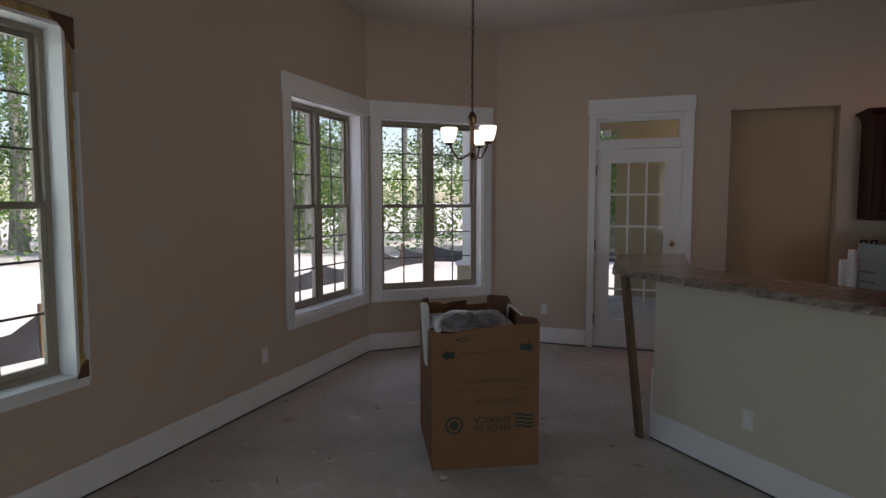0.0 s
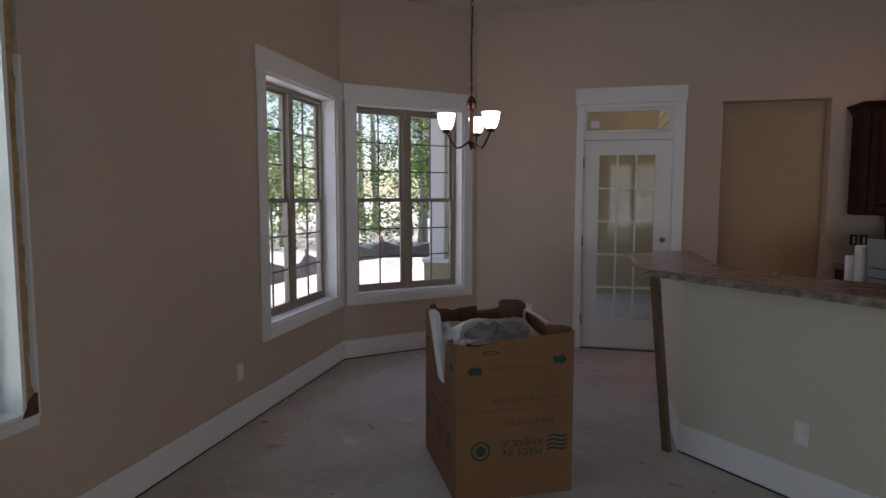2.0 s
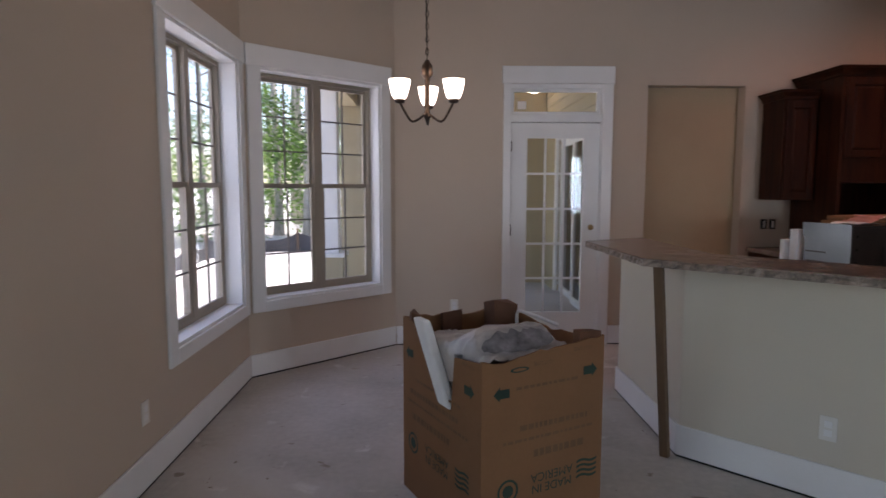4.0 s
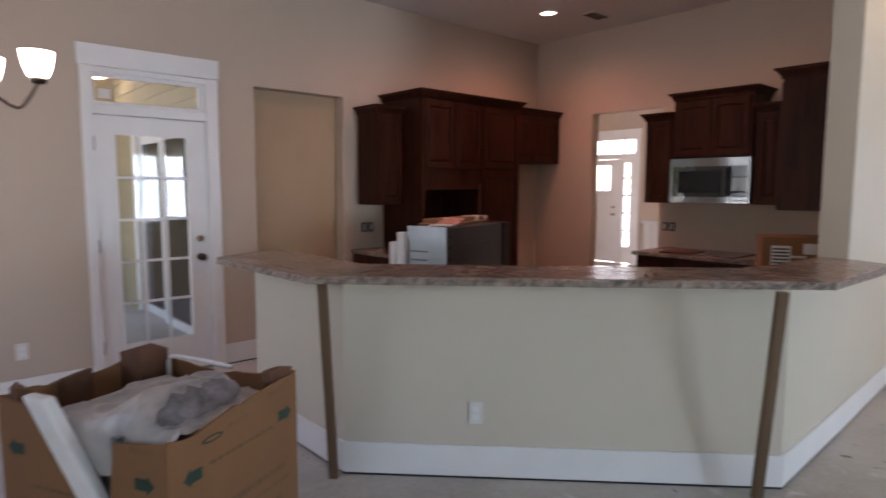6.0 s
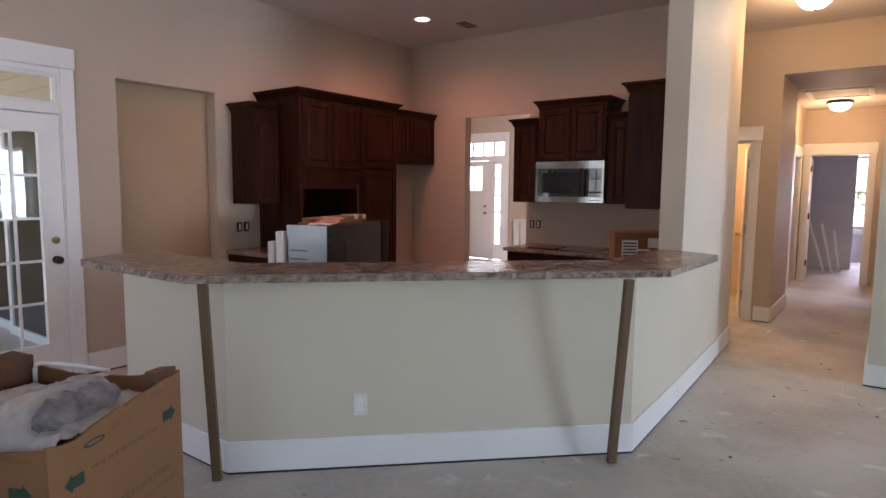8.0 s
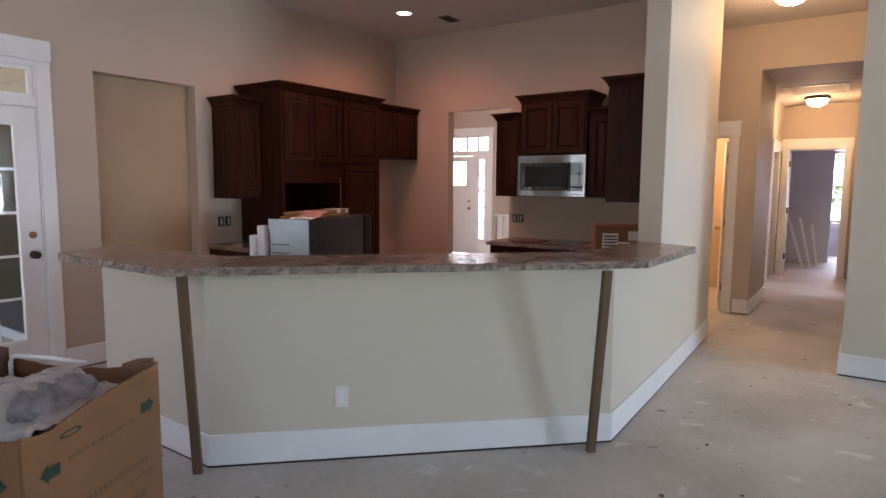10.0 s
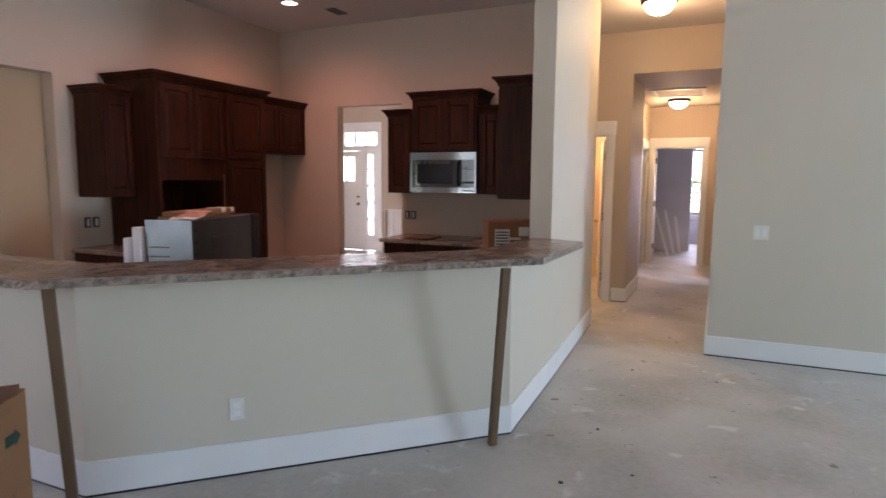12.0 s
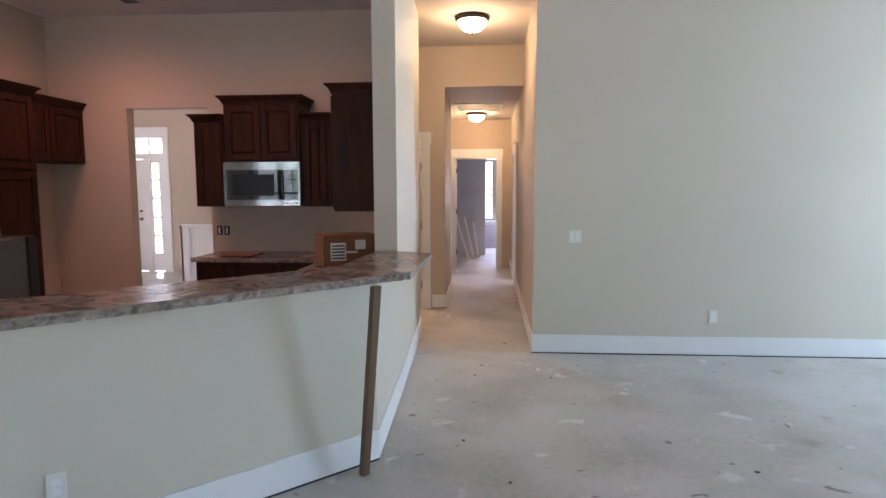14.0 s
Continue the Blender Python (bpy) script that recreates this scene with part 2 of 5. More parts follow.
def tube(bm, points, radius, steps=8):
    """A round bar along points; radius is one number or one for each point."""
    pts = [Vector(p) for p in points]
    radii = radius if isinstance(radius, (list, tuple)) else [radius] * len(pts)
    rings = []
    for i, p in enumerate(pts):
        d = (pts[min(i + 1, len(pts) - 1)] - pts[max(i - 1, 0)]).normalized()
        u = d.cross(Vector((0.31, 0.17, 1) if abs(d.z) < 0.95 else (1, 0.2, 0.1))).normalized()
        w = d.cross(u)
        rings.append([bm.verts.new(p + radii[i] * (u * math.cos(2 * math.pi * k / steps) + w * math.sin(2 * math.pi * k / steps))) for k in range(steps)])
    for a, b in zip(rings, rings[1:]):
        for k in range(steps):
            bm.faces.new((a[k], a[(k + 1) % steps], b[(k + 1) % steps], b[k]))
    bm.faces.new(rings[0][::-1]), bm.faces.new(rings[-1])


def finish(bm, name, material, smooth=False):
    bmesh.ops.recalc_face_normals(bm, faces=bm.faces)
    me = bpy.data.meshes.new(name)
    bm.to_mesh(me)
    bm.free()
    me.materials.append(material)
    if smooth:
        for p in me.polygons:
            p.use_smooth = True
    return me


def part(name, bm, material, parent=None, label="", smooth=False, bevel=0.0):
    ob = new(name, finish(bm, name, material, smooth))
    if parent is not None:
        ob.parent = parent
    if bevel:
        bv = ob.modifiers.new("worn edge", "BEVEL")
        bv.width, bv.segments, bv.limit_method = bevel, 2, "ANGLE"
    if label:
        tagged(ob, label)
    return ob


def boxpart(name, dims, material, parent=None, label="", bevel=0.0):
    bm = bmesh.new()
    box(bm, *dims)
    return part(name, bm, material, parent, label, bevel=bevel)


def thing(name, m, label, category, group="", kind=""):
    e = new(name)
    e.matrix_world = m
    e.empty_display_size = 0.1
    return tagged(e, label, category, group, kind)


def along(p0, p1):
    """The frame of a wall: x along it, y out of the room, z up."""
    d = (Vector(p1) - Vector(p0)).normalized()
    return Matrix(((d.x, -d.y, 0, p0[0]), (d.y, d.x, 0, p0[1]), (0, 0, 1, 0), (0, 0, 0, 1)))


def wall(name, p0, p1, label, openings=(), thick=0.15, z0=0.0, z1=CEIL, material=PAINT, start=0.0, extra=0.0):
    """A wall whose inner face runs from p0 to p1, the room on its right hand; openings are (s0, s1, z0, z1)."""
    length = (Vector(p1) - Vector(p0)).length + extra
    length = round(length, 4)
    openings = [tuple(round(q, 4) for q in o) for o in openings]
    ss = sorted({start, length, *[o[0] for o in openings], *[o[1] for o in openings]})
    zs = sorted({z0, z1, *[o[2] for o in openings], *[o[3] for o in openings]})
    cols, lays = list(zip(ss, ss[1:])), list(zip(zs, zs[1:]))

    def solid(i, j):
        if not (0 <= i < len(cols) and 0 <= j < len(lays)):
            return False
        (a, b), (c, d) = cols[i], lays[j]
        return not any(o[0] <= a and b <= o[1] and o[2] <= c and d <= o[3] for o in openings)

    bm = bmesh.new()
    made = {}

    def v(x, y, z):
        key = (round(x, 4), y, round(z, 4))
        if key not in made:
            made[key] = bm.verts.new((x, y, z))
        return made[key]

    for i, (a, b) in enumerate(cols):
        for j, (c, d) in enumerate(lays):
            if not solid(i, j):
                continue
            t = thick
            for shown, q in ((True, ((a, 0, c), (b, 0, c), (b, 0, d), (a, 0, d))), (True, ((a, t, d), (b, t, d), (b, t, c), (a, t, c))),
                             (not solid(i - 1, j), ((a, 0, c), (a, 0, d), (a, t, d), (a, t, c))), (not solid(i + 1, j), ((b, 0, c), (b, t, c), (b, t, d), (b, 0, d))),
                             (not solid(i, j - 1), ((a, 0, c), (a, t, c), (b, t, c), (b, 0, c))), (not solid(i, j + 1), ((a, 0, d), (b, 0, d), (b, t, d), (a, t, d)))):
                if shown:
                    bm.faces.new([v(*p) for p in q])
    ob = part(name, bm, material)
    ob.matrix_world = along(p0, p1)
    return tagged(ob, label, "wall", kind="structure")


def baseboard(p0, p1, s0, s1, height=0.178, parent=None):
    bm = bmesh.new()
    box(bm, s0, -0.016, 0.012, s1, -0.001, height)
    ob = part("baseboard", bm, WHITE, bevel=0.004)
    ob.matrix_world = along(p0, p1)
    # solid black strip stands in for the shade of the gap under the board
    boxpart("gap_shade_strip", (s0 + 0.002, -0.011, 0.0006, s1 - 0.002, -0.0015, 0.0115), RUBBER, ob, "black strip for the shade in the gap below the board")
    return tagged(ob, "tall white painted baseboard along the wall", "baseboard", "baseboards", "structure")


def window(name, p0, p1, s0, s1, z0, z1, label, cased=True, columns=2, rows=3, setback=0.12):
    """A twin double-hung window with bars, its jambs and, where finished, its casing."""
    w = thing(name, along(p0, p1), label, "window", "twin windows", "structure")
    o = 0.10
    if cased:
        c = boxpart("header_casing", (s0 - o - 0.012, -0.026, z1, s1 + o + 0.012, -0.002, z1 + 0.155), WHITE, w, bevel=0.004)
        boxpart("side_casing", (s0 - o, -0.020, z0 - 0.085, s0, -0.002, z1 - 0.001), WHITE, w, bevel=0.003)
        boxpart("side_casing", (s1, -0.020, z0 - 0.085, s1 + o, -0.002, z1 - 0.001), WHITE, w, bevel=0.003)
        boxpart("sill_casing", (s0 + 0.001, -0.022, z0 - 0.085, s1 - 0.001, -0.002, z0), WHITE, w, bevel=0.003)
    bm = bmesh.new()
    e, d0, d1 = 0.018, -0.001, 0.195
    box(bm, s0, d0, z0, s0 + e, d1, z1), box(bm, s1 - e, d0, z0, s1, d1, z1)
    box(bm, s0 + e, d0, z1 - e, s1 - e, d1, z1), box(bm, s0 + e, d0, z0, s1 - e, d1, z0 + e)
    part("jamb_liner", bm, WHITE, w)
    a0, a1, b0, b1 = s0 + e, s1 - e, z0 + e, z1 - e
    y0, y1 = setback, setback + 0.06
    f = 0.03
    bm = bmesh.new()
    mid = (a0 + a1) / 2
    box(bm, a0, y0, b0, a0 + f, y1, b1), box(bm, a1 - f, y0, b0, a1, y1, b1)
    box(bm, a0 + f, y0, b1 - f, a1 - f, y1, b1), box(bm, a0 + f, y0, b0, a1 - f, y1, b0 + f)
    box(bm, mid - 0.035, y0 - 0.004, b0 + f, mid + 0.035, y1, b1 - f)
    part("window_frame", bm, TAN, w)
    zm = (b0 + b1) / 2
    for u0, u1 in ((a0 + f, mid - 0.035), (mid + 0.035, a1 - f)):
        for up in (0, 1):
            v0, v1 = (zm - 0.018, b1 - f) if up else (b0 + f, zm + 0.018)
            q0, q1 = (y0 + 0.032, y0 + 0.055) if up else (y0 + 0.004, y0 + 0.028)
            r = 0.028
            bm = bmesh.new()
            box(bm, u0, q0, v0, u0 + r, q1, v1), box(bm, u1 - r, q0, v0, u1, q1, v1)
            box(bm, u0 + r, q0, v1 - r, u1 - r, q1, v1), box(bm, u0 + r, q0, v0, u1 - r, q1, v0 + r + 0.006)
            sash = part("upper_sash" if up else "lower_sash", bm, TAN, w)
            yq = (q0 + q1) / 2
            g = boxpart("pane", (u0 + r, yq - 0.002, v0 + r, u1 - r, yq + 0.002, v1 - r), GLASS, sash)
            g.visible_shadow = False
            for k in range(1, columns):
                uu = u0 + r + (u1 - u0 - 2 * r) * k / columns
                boxpart("bar", (uu - 0.006, yq - 0.006, v0 + r, uu + 0.006, yq + 0.006, v1 - r), MUNTIN, sash)
            for k in range(1, rows):
                vv = v0 + r + (v1 - v0 - 2 * r) * k / rows
                boxpart("bar", (u0 + r, yq - 0.005, vv - 0.006, u1 - r, yq + 0.005, vv + 0.006), MUNTIN, sash)
    return w

# ---- large structure ----
tagged(boxpart("floor", (LEFT - 0.15, BACK - 0.15, -0.12, 16.2, 9.6, 0.0), SLAB), "dusty bare concrete floor slab with plaster splashes", "floor", kind="structure")
bm = bmesh.new()
prism(bm, [(LEFT - 0.15, BACK - 0.15), (HALLX, BACK - 0.15), (HALLX, 4.5), (9.75, 4.5), (9.75, 9.6), (4.8, 9.6), (4.8, DOORY + 0.15), (BAY_B[0] - 0.1, DOORY + 0.15), (LEFT - 0.15, BAY_A[1] + 0.1)], CEIL, CEIL + 0.25)
tagged(part("ceiling", bm, CEILING), "flat painted ceiling", "ceiling", kind="structure")
boxc = boxpart("ceiling", (HALLX + 0.12, HALLR - 1.9, 2.88, 16.2, 4.5, 3.2), CEILING)
tagged(boxc, "lower ceiling over the far hallway", "ceiling", kind="structure")

P_LEFT0, P_BACK = (LEFT, BACK), (RIGHTX, BACK)
W1, W2 = (5.42, 6.668), (8.50, 9.70)  # along the wall from its back end
WZ0, WZ1 = 0.585, 2.35
wall("wall_left", P_LEFT0, BAY_A, "warm beige painted window wall", [(2.8, 4.0, WZ0, WZ1), (W1[0], W1[1], 0.575, 2.41), (W2[0], W2[1], WZ0, WZ1)], thick=0.2)
wall("wall_bay", BAY_A, BAY_B, "warm beige painted angled bay wall", [(0.135, 1.275, WZ0, WZ1)], thick=0.2)
wall("wall_door", BAY_B, (KX, DOORY), "warm beige painted wall with a glazed porch door and a niche",
     [(-0.225 + 1.24, 0.665 + 1.24, 0.0, 2.385), (1.045 + 1.24, 1.934 + 1.24, 0.0, 2.375)], extra=0.0)
ob = boxpart("niche_back", (1.045, DOORY + 0.135, 0.0, 1.934, DOORY + 0.149, 2.375), PAINT_NICHE)
tagged(ob, "unfinished tan board closing a shallow wall niche", "wall panel", kind="structure")
wall("wall_kitchen", (KX, DOORY + 0.15), (KX, 2.81), "beige painted kitchen wall with a doorway", [(0.99, 1.86, 0.0, 2.38)], thick=0.12)
wall("wall_right", (RIGHTX, HALLR), P_BACK, "plain pale cream living room wall, daylight put into its paint", thick=0.12, material=PAINT_DAYLIT)
wall("wall_back", P_BACK, P_LEFT0, "plain beige painted back wall", [(0.15, 1.45, 0.3, 2.45), (2.6, 4.0, 0.3, 2.45)], thick=0.2)
# hallway
POST0, POST1 = (2.995, 2.645), (5.05, 2.72)
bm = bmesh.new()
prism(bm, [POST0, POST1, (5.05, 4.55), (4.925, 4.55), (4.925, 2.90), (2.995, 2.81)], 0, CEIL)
tagged(part("wall_post", bm, PAINT_DAYLIT), "pale cream wall end beside the breakfast bar, daylight put into its paint", "wall", kind="structure")
wall("wall_hall_right", (FARX, HALLR), (RIGHTX + 0.12, HALLR), "beige painted hallway wall", [(FARX - 9.0, FARX - 8.2, 0, 2.1)], thick=0.12)
wall("wall_hall_end", (HALLX, 4.55), (HALLX, HALLR), "beige painted wall over the hallway opening",
     [(4.55 - 3.59, 4.55 - 2.83, 0, 2.09), (4.55 - HALLL, 4.55 - HALLR, 0, 2.81)], thick=0.12)
ob = boxpart("hallway_header", (HALLX + 0.12, HALLR, 2.81, SOFFX, HALLL, 2.879), PAINT)
tagged(ob, "deep beige soffit of the hallway opening", "soffit", kind="structure")
ob = boxpart("wall_hall_return", (HALLX + 0.12, HALLL, 0.0, SOFFX, HALLL + 0.12, 2.879), PAINT)
tagged(ob, "beige painted return of the hallway opening", "wall", kind="structure")
wall("wall_hall_left", (SOFFX, FARL), (FARX, FARL), "beige painted hallway wall", [(1.9, 2.65, 0, 2.1)], thick=0.12)
ob = boxpart("wall_hall_step", (SOFFX - 0.12, HALLL + 0.12, 0.0, SOFFX, FARL + 0.12, 2.879), PAINT)
tagged(ob, "beige painted step in the hallway wall", "wall", kind="structure")
wall("wall_hall_far", (FARX, 4.4), (FARX, -0.3), "beige wall with a cased doorway at the hallway's end", [(4.4 - 2.66, 4.4 - 1.83, 0, 2.14)], thick=0.12)
wall("wall_bedroom_grey", (12.86, 4.4), (12.86, 2.08), "grey primed plasterboard wall", thick=0.1, material=PAINT_GREY, z1=2.95)
wall("wall_bedroom_far", (14.46, 4.4), (14.46, -0.3), "grey primed bedroom wall with a window", [(4.4 - 2.35, 4.4 - 1.35, 0.70, 2.32)], thick=0.15, material=PAINT_GREY, z1=2.95)
wall("wall_bedroom_side", (14.46, -0.3), (FARX, -0.3), "grey primed bedroom wall", thick=0.12, material=PAINT_GREY, z1=2.95)
wall("wall_bedroom_side_north", (FARX + 0.12, 4.4), (14.61, 4.4), "grey primed bedroom wall", thick=0.12, material=PAINT_GREY, z1=2.95)
wall("wall_side_room", (9.65, -0.3), (6.3, -0.3), "beige side room wall with a bright window", [(0.9, 2.3, 0.6, 2.3)], thick=0.12, z1=2.95)
wall("wall_side_room_near", (6.52, -0.3), (6.52, HALLR - 0.12), "beige side room wall", thick=0.1, z1=2.95)
wall("wall_side_room_far", (9.55, HALLR - 0.12), (9.55, -0.3), "beige side room wall", thick=0.1, z1=2.95)
# washroom behind the hall door
wall("wall_washroom", (8.3, 4.4), (8.3, FARL + 0.12), "warm beige washroom wall", thick=0.1, z1=2.95)
wall("wall_washroom_north", (HALLX + 0.12, 4.4), (FARX, 4.4), "warm beige washroom wall", thick=0.1, z1=2.95)
# entrance hall
wall("wall_foyer_front", (9.6, 9.5), (9.6, 4.55), "pale pink-white entrance wall", [(9.5 - 9.42, 9.5 - 8.02, 0.0, 2.56)], thick=0.15)
# the opening here is unseen, added to let light into the entrance hall
wall("wall_foyer_north", (KX + 0.12, 9.45), (9.6, 9.45), "pale entrance hall wall", [(0.7, 2.7, 0.6, 2.4)], thick=0.12)
wall("wall_foyer_south", (9.6, 4.55), (KX + 0.12, 4.55), "pale entrance hall wall", [(9.6 - 6.35, 9.6 - 5.36, 0, 2.6)], thick=0.12)
wall("wall_foyer_west", (KX, 9.5), (KX, DOORY + 0.15), "pale entrance hall wall", thick=0.12)
boxp = boxpart("wall_foyer_wing", (8.2, 4.56, 0, 9.58, 6.98, CEIL), PAINT)
tagged(boxp, "pale pink-white wall beside the front door", "wall", kind="structure")
wains = thing("wainscot", pose(8.17, 4.6, 0), "white panelled wainscot below a chair rail", "wainscot", kind="structure")
boxpart("panel", (0, 0, 0.0, 0.028, 2.41, 0.93), WHITE, wains)
boxpart("chair_rail", (-0.02, 0, 0.93, 0.028, 2.41, 0.985), WHITE, wains, bevel=0.006)
for k in range(5):
    boxpart("batten", (-0.012, 0.1 + k * 0.54, 0.2, -0.001, 0.16 + k * 0.54, 0.925), WHITE, wains)
wains2 = thing("wainscot", pose(8.2, 6.98, 0), "white panelled wainscot below a chair rail", "wainscot", kind="structure")
boxpart("panel", (-0.03, 0.001, 0.0, 1.37, 0.03, 0.93), WHITE, wains2)
boxpart("chair_rail", (-0.05, 0.001, 0.93, 1.37, 0.05, 0.985), WHITE, wains2, bevel=0.006)

# breakfast bar half wall
BAR = [(0.425, 5.27), (0.425, 4.21), (1.99, 2.618), (2.995, 2.645), (2.995, 2.78), (2.05, 2.755), (0.56, 4.265), (0.56, 5.27)]
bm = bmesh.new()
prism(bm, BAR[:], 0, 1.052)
tagged(part("half_wall", bm, PAINT_DAYLIT), "pale cream half wall under the breakfast bar, daylight put into its paint", "half wall", kind="structure")
baseboard((0.425, 5.27), (0.425, 4.21), 0.0, 1.06)
baseboard((0.56, 5.27), (0.425, 5.27), 0.0, 0.151)
baseboard((0.425, 4.21), (1.99, 2.618), -0.008, 2.24)
baseboard((1.99, 2.618), (2.99, 2.645), -0.006, 1.0)
baseboard(POST0, POST1, 0.0, 2.05)

# countertop of the bar, polished with a rough chiselled edge
def chiselled(outline, rough, step=0.03, depth=0.012):
    """The outline with its rough sides broken into short uneven chips."""
    out = []
    n = len(outline)
    for i in range(n):
        a, b = Vector(outline[i]), Vector(outline[(i + 1) % n])
        if i in rough:
            k = max(2, int((b - a).length / step))
            d = (b - a).normalized()
            for j in range(k):
                w = 0 if j == 0 else random.uniform(-depth, depth * 0.4)
                out.append(tuple(a + (b - a) * j / k + Vector((-d.y, d.x)) * -w * -1))
        else:
            out.append(tuple(a))
    return out


def slab_top(name, outline, z0, z1, rough, label, category):
    """A stone top: a polished sheet over an edge chipped in three uneven courses."""
    t = thing(name, pose(0, 0, 0), label, category)
    bm = bmesh.new()
    prism(bm, chiselled(outline, rough, 0.05, 0.004), z1 - 0.004, z1)
    part("polished_top", bm, GRANITE, t)
    bm = bmesh.new()
    rings = []
    zs = [z0, z0 + (z1 - z0) * 0.35, z0 + (z1 - z0) * 0.7, z1 - 0.0042]
    pts = []
    n = len(outline)
    for i in range(n):
        a, b = Vector(outline[i]), Vector(outline[(i + 1) % n])
        k = max(2, int((b - a).length / 0.022)) if i in rough else 1
        d = (b - a).normalized()
        for j in range(k):
            pts.append((a + (b - a) * j / k, Vector((-d.y, d.x)), i in rough and j > 0))
    for z in zs:
        rings.append([bm.verts.new((*(p + nrm * (random.uniform(-0.004, 0.011) if r else 0.002)), z + (random.uniform(-0.003, 0.003) if r and z < zs[-1] and z > z0 else 0))) for p, nrm, r in pts])
    for a, b in zip(rings, rings[1:]):
        for k in range(len(pts)):
            bm.faces.new((a[k], a[(k + 1) % len(pts)], b[(k + 1) % len(pts)], b[k]))
    bm.faces.new(rings[0][::-1])
    part("chiselled_edge", bm, GRANITE_EDGE, t, "rough chiselled stone edge")
    return t


TOP = [(0.135, 5.15), (0.165, 4.12), (1.90, 2.405), (2.87, 2.385), (2.985, 2.63), (2.994, 2.80), (2.10, 2.85), (0.63, 4.33), (0.63, 5.42)]
slab_top("bar_countertop", TOP, 1.054, 1.095, (0, 1), "polished brown granite bar top with a chiselled edge", "countertop")

# timber props under the bar top
for lo, hi in (((0.352, 4.203), (0.243, 4.106)), ((1.80, 2.655), (1.69, 2.555))):
    d = Vector((hi[0] - lo[0], hi[1] - lo[1], 1.052))
    e = thing("timber_prop", pose(lo[0], lo[1], 0), "rough brown timber prop leaning under the bar top", "prop", "props under the bar top")
    bm = bmesh.new()
    vs = box(bm, -0.023, -0.019, 0, 0.023, 0.019, 1.052)
    turn = pose(0, 0, 0, 0, 0, -45)
    for v in vs:
        v.co = turn @ v.co + Vector((d.x, d.y, 0)) * (v.co.z / 1.052)
    part("stud", bm, PINE, e, bevel=0.003)

# windows
window("window_1", P_LEFT0, BAY_A, W1[0], W1[1] - 0.05, 0.615, 2.365, "uncased twin double-hung window with raw jambs", cased=False, rows=3)
window("window_2", P_LEFT0, BAY_A, W2[0], W2[1], WZ0, WZ1, "white-cased twin double-hung window with tan sashes", rows=3)
window("window_3", BAY_A, BAY_B, 0.135, 1.275, WZ0, WZ1, "white-cased twin double-hung window with tan sashes", rows=3)
# the next three are out of view, added to bring in daylight from behind
window("unseen_window_4", P_BACK, P_LEFT0, 0.15, 1.45, 0.3, 2.45, "white-cased twin double-hung window with tan sashes", rows=3)
window("unseen_window_5", P_LEFT0, BAY_A, 2.8, 4.0, WZ0, WZ1, "white-cased twin double-hung window with tan sashes", rows=3)
window("unseen_window_7", P_BACK, P_LEFT0, 2.6, 4.0, 0.3, 2.45, "white-cased twin double-hung window with tan sashes", rows=3)
window("window_6", (14.46, 4.4), (14.46, -0.3), 4.4 - 2.35, 4.4 - 1.35, 0.70, 2.32, "bright bedroom window", rows=3)
# raw gap round the unfinished window
gap = thing("window_gap", along(P_LEFT0, BAY_A), "raw gap with foam and bare studs round a window", "window surround", kind="structure")
bm = bmesh.new()
zz = 0.58
while zz < 2.39:
    h = random.uniform(0.04, 0.12)
    box(bm, W1[1] - 0.049, 0.010 + random.uniform(0, 0.012), zz, W1[1] - 0.004 - random.uniform(0, 0.006), 0.12, min(zz + h, 2.398))
    zz += h
part("foam_strip", bm, FOAM, gap)
boxpart("foam_strip", (W1[0], 0.02, 2.366, W1[1] - 0.05, 0.12, 2.408), FOAM, gap)
boxpart("corner_bead", (W1[1] - 0.003, -0.003, 0.60, W1[1] + 0.009, 0.03, 2.05), PAPER, gap)
for zc, way, size in ((2.405, -1, 0.15), (0.618, 1, 0.085)):
    bm = bmesh.new()
    tri = [(W1[1] - 0.004, zc), (W1[1] - 0.004 - size * 0.8, zc), (W1[1] - 0.046, zc + way * size * 0.55), (W1[1] - 0.004, zc + way * size)]
    lo, hi = ([bm.verts.new((a, y, b)) for a, b in tri] for y in (-0.008, 0.008))
    bm.faces.new(lo), bm.faces.new(hi[::-1])
    for q in range(4):
        bm.faces.new((lo[q], lo[(q + 1) % 4], hi[(q + 1) % 4], hi[q]))
    part("corner_guard", bm, CARD_IN, gap, "torn brown card corner")
boxpart("sill_strip", (W1[0], -0.004, 0.57, W1[1], 0.03, 0.614), PAPER, gap)

# window lights: the sky's light at the openings
for p0, p1, s, w, watts in ((P_BACK, P_LEFT0, 0.8, 1.2, 44), (P_BACK, P_LEFT0, 3.3, 1.3, 2), (P_LEFT0, BAY_A, 3.4, 1.1, 3), (P_LEFT0, BAY_A, 6.0, 1.1, 3), (P_LEFT0, BAY_A, 9.1, 1.1, 2.2), (BAY_A, BAY_B, 0.7, 1.0, 1.9)):
    area("sky_window", along(p0, p1) @ pose(s, 0.27, 1.47, -90, 0, 0), w, 1.65, watts, GREEN_DAY if s == 6.0 else BACK_DAY if p0 == P_BACK else DAY)
area("sky_window", pose(14.76, 1.85, 1.5, 0, 90, 0), 1.6, 0.95, 38, DAY)
area("sky_window", pose(7.9, -0.5, 1.45, 90, 0, 0), 1.3, 1.6, 8, DAY)
area("sky_door", pose(9.9, 8.72, 1.4, 0, 90, 0), 2.3, 1.2, 6, (1.0, 0.93, 0.9))
# fill light for the entrance hall, at the added north opening
area("sky_window", pose(6.6, 9.8, 1.5, -90, 0, 0), 1.8, 1.6, 9, (1.0, 0.93, 0.92))

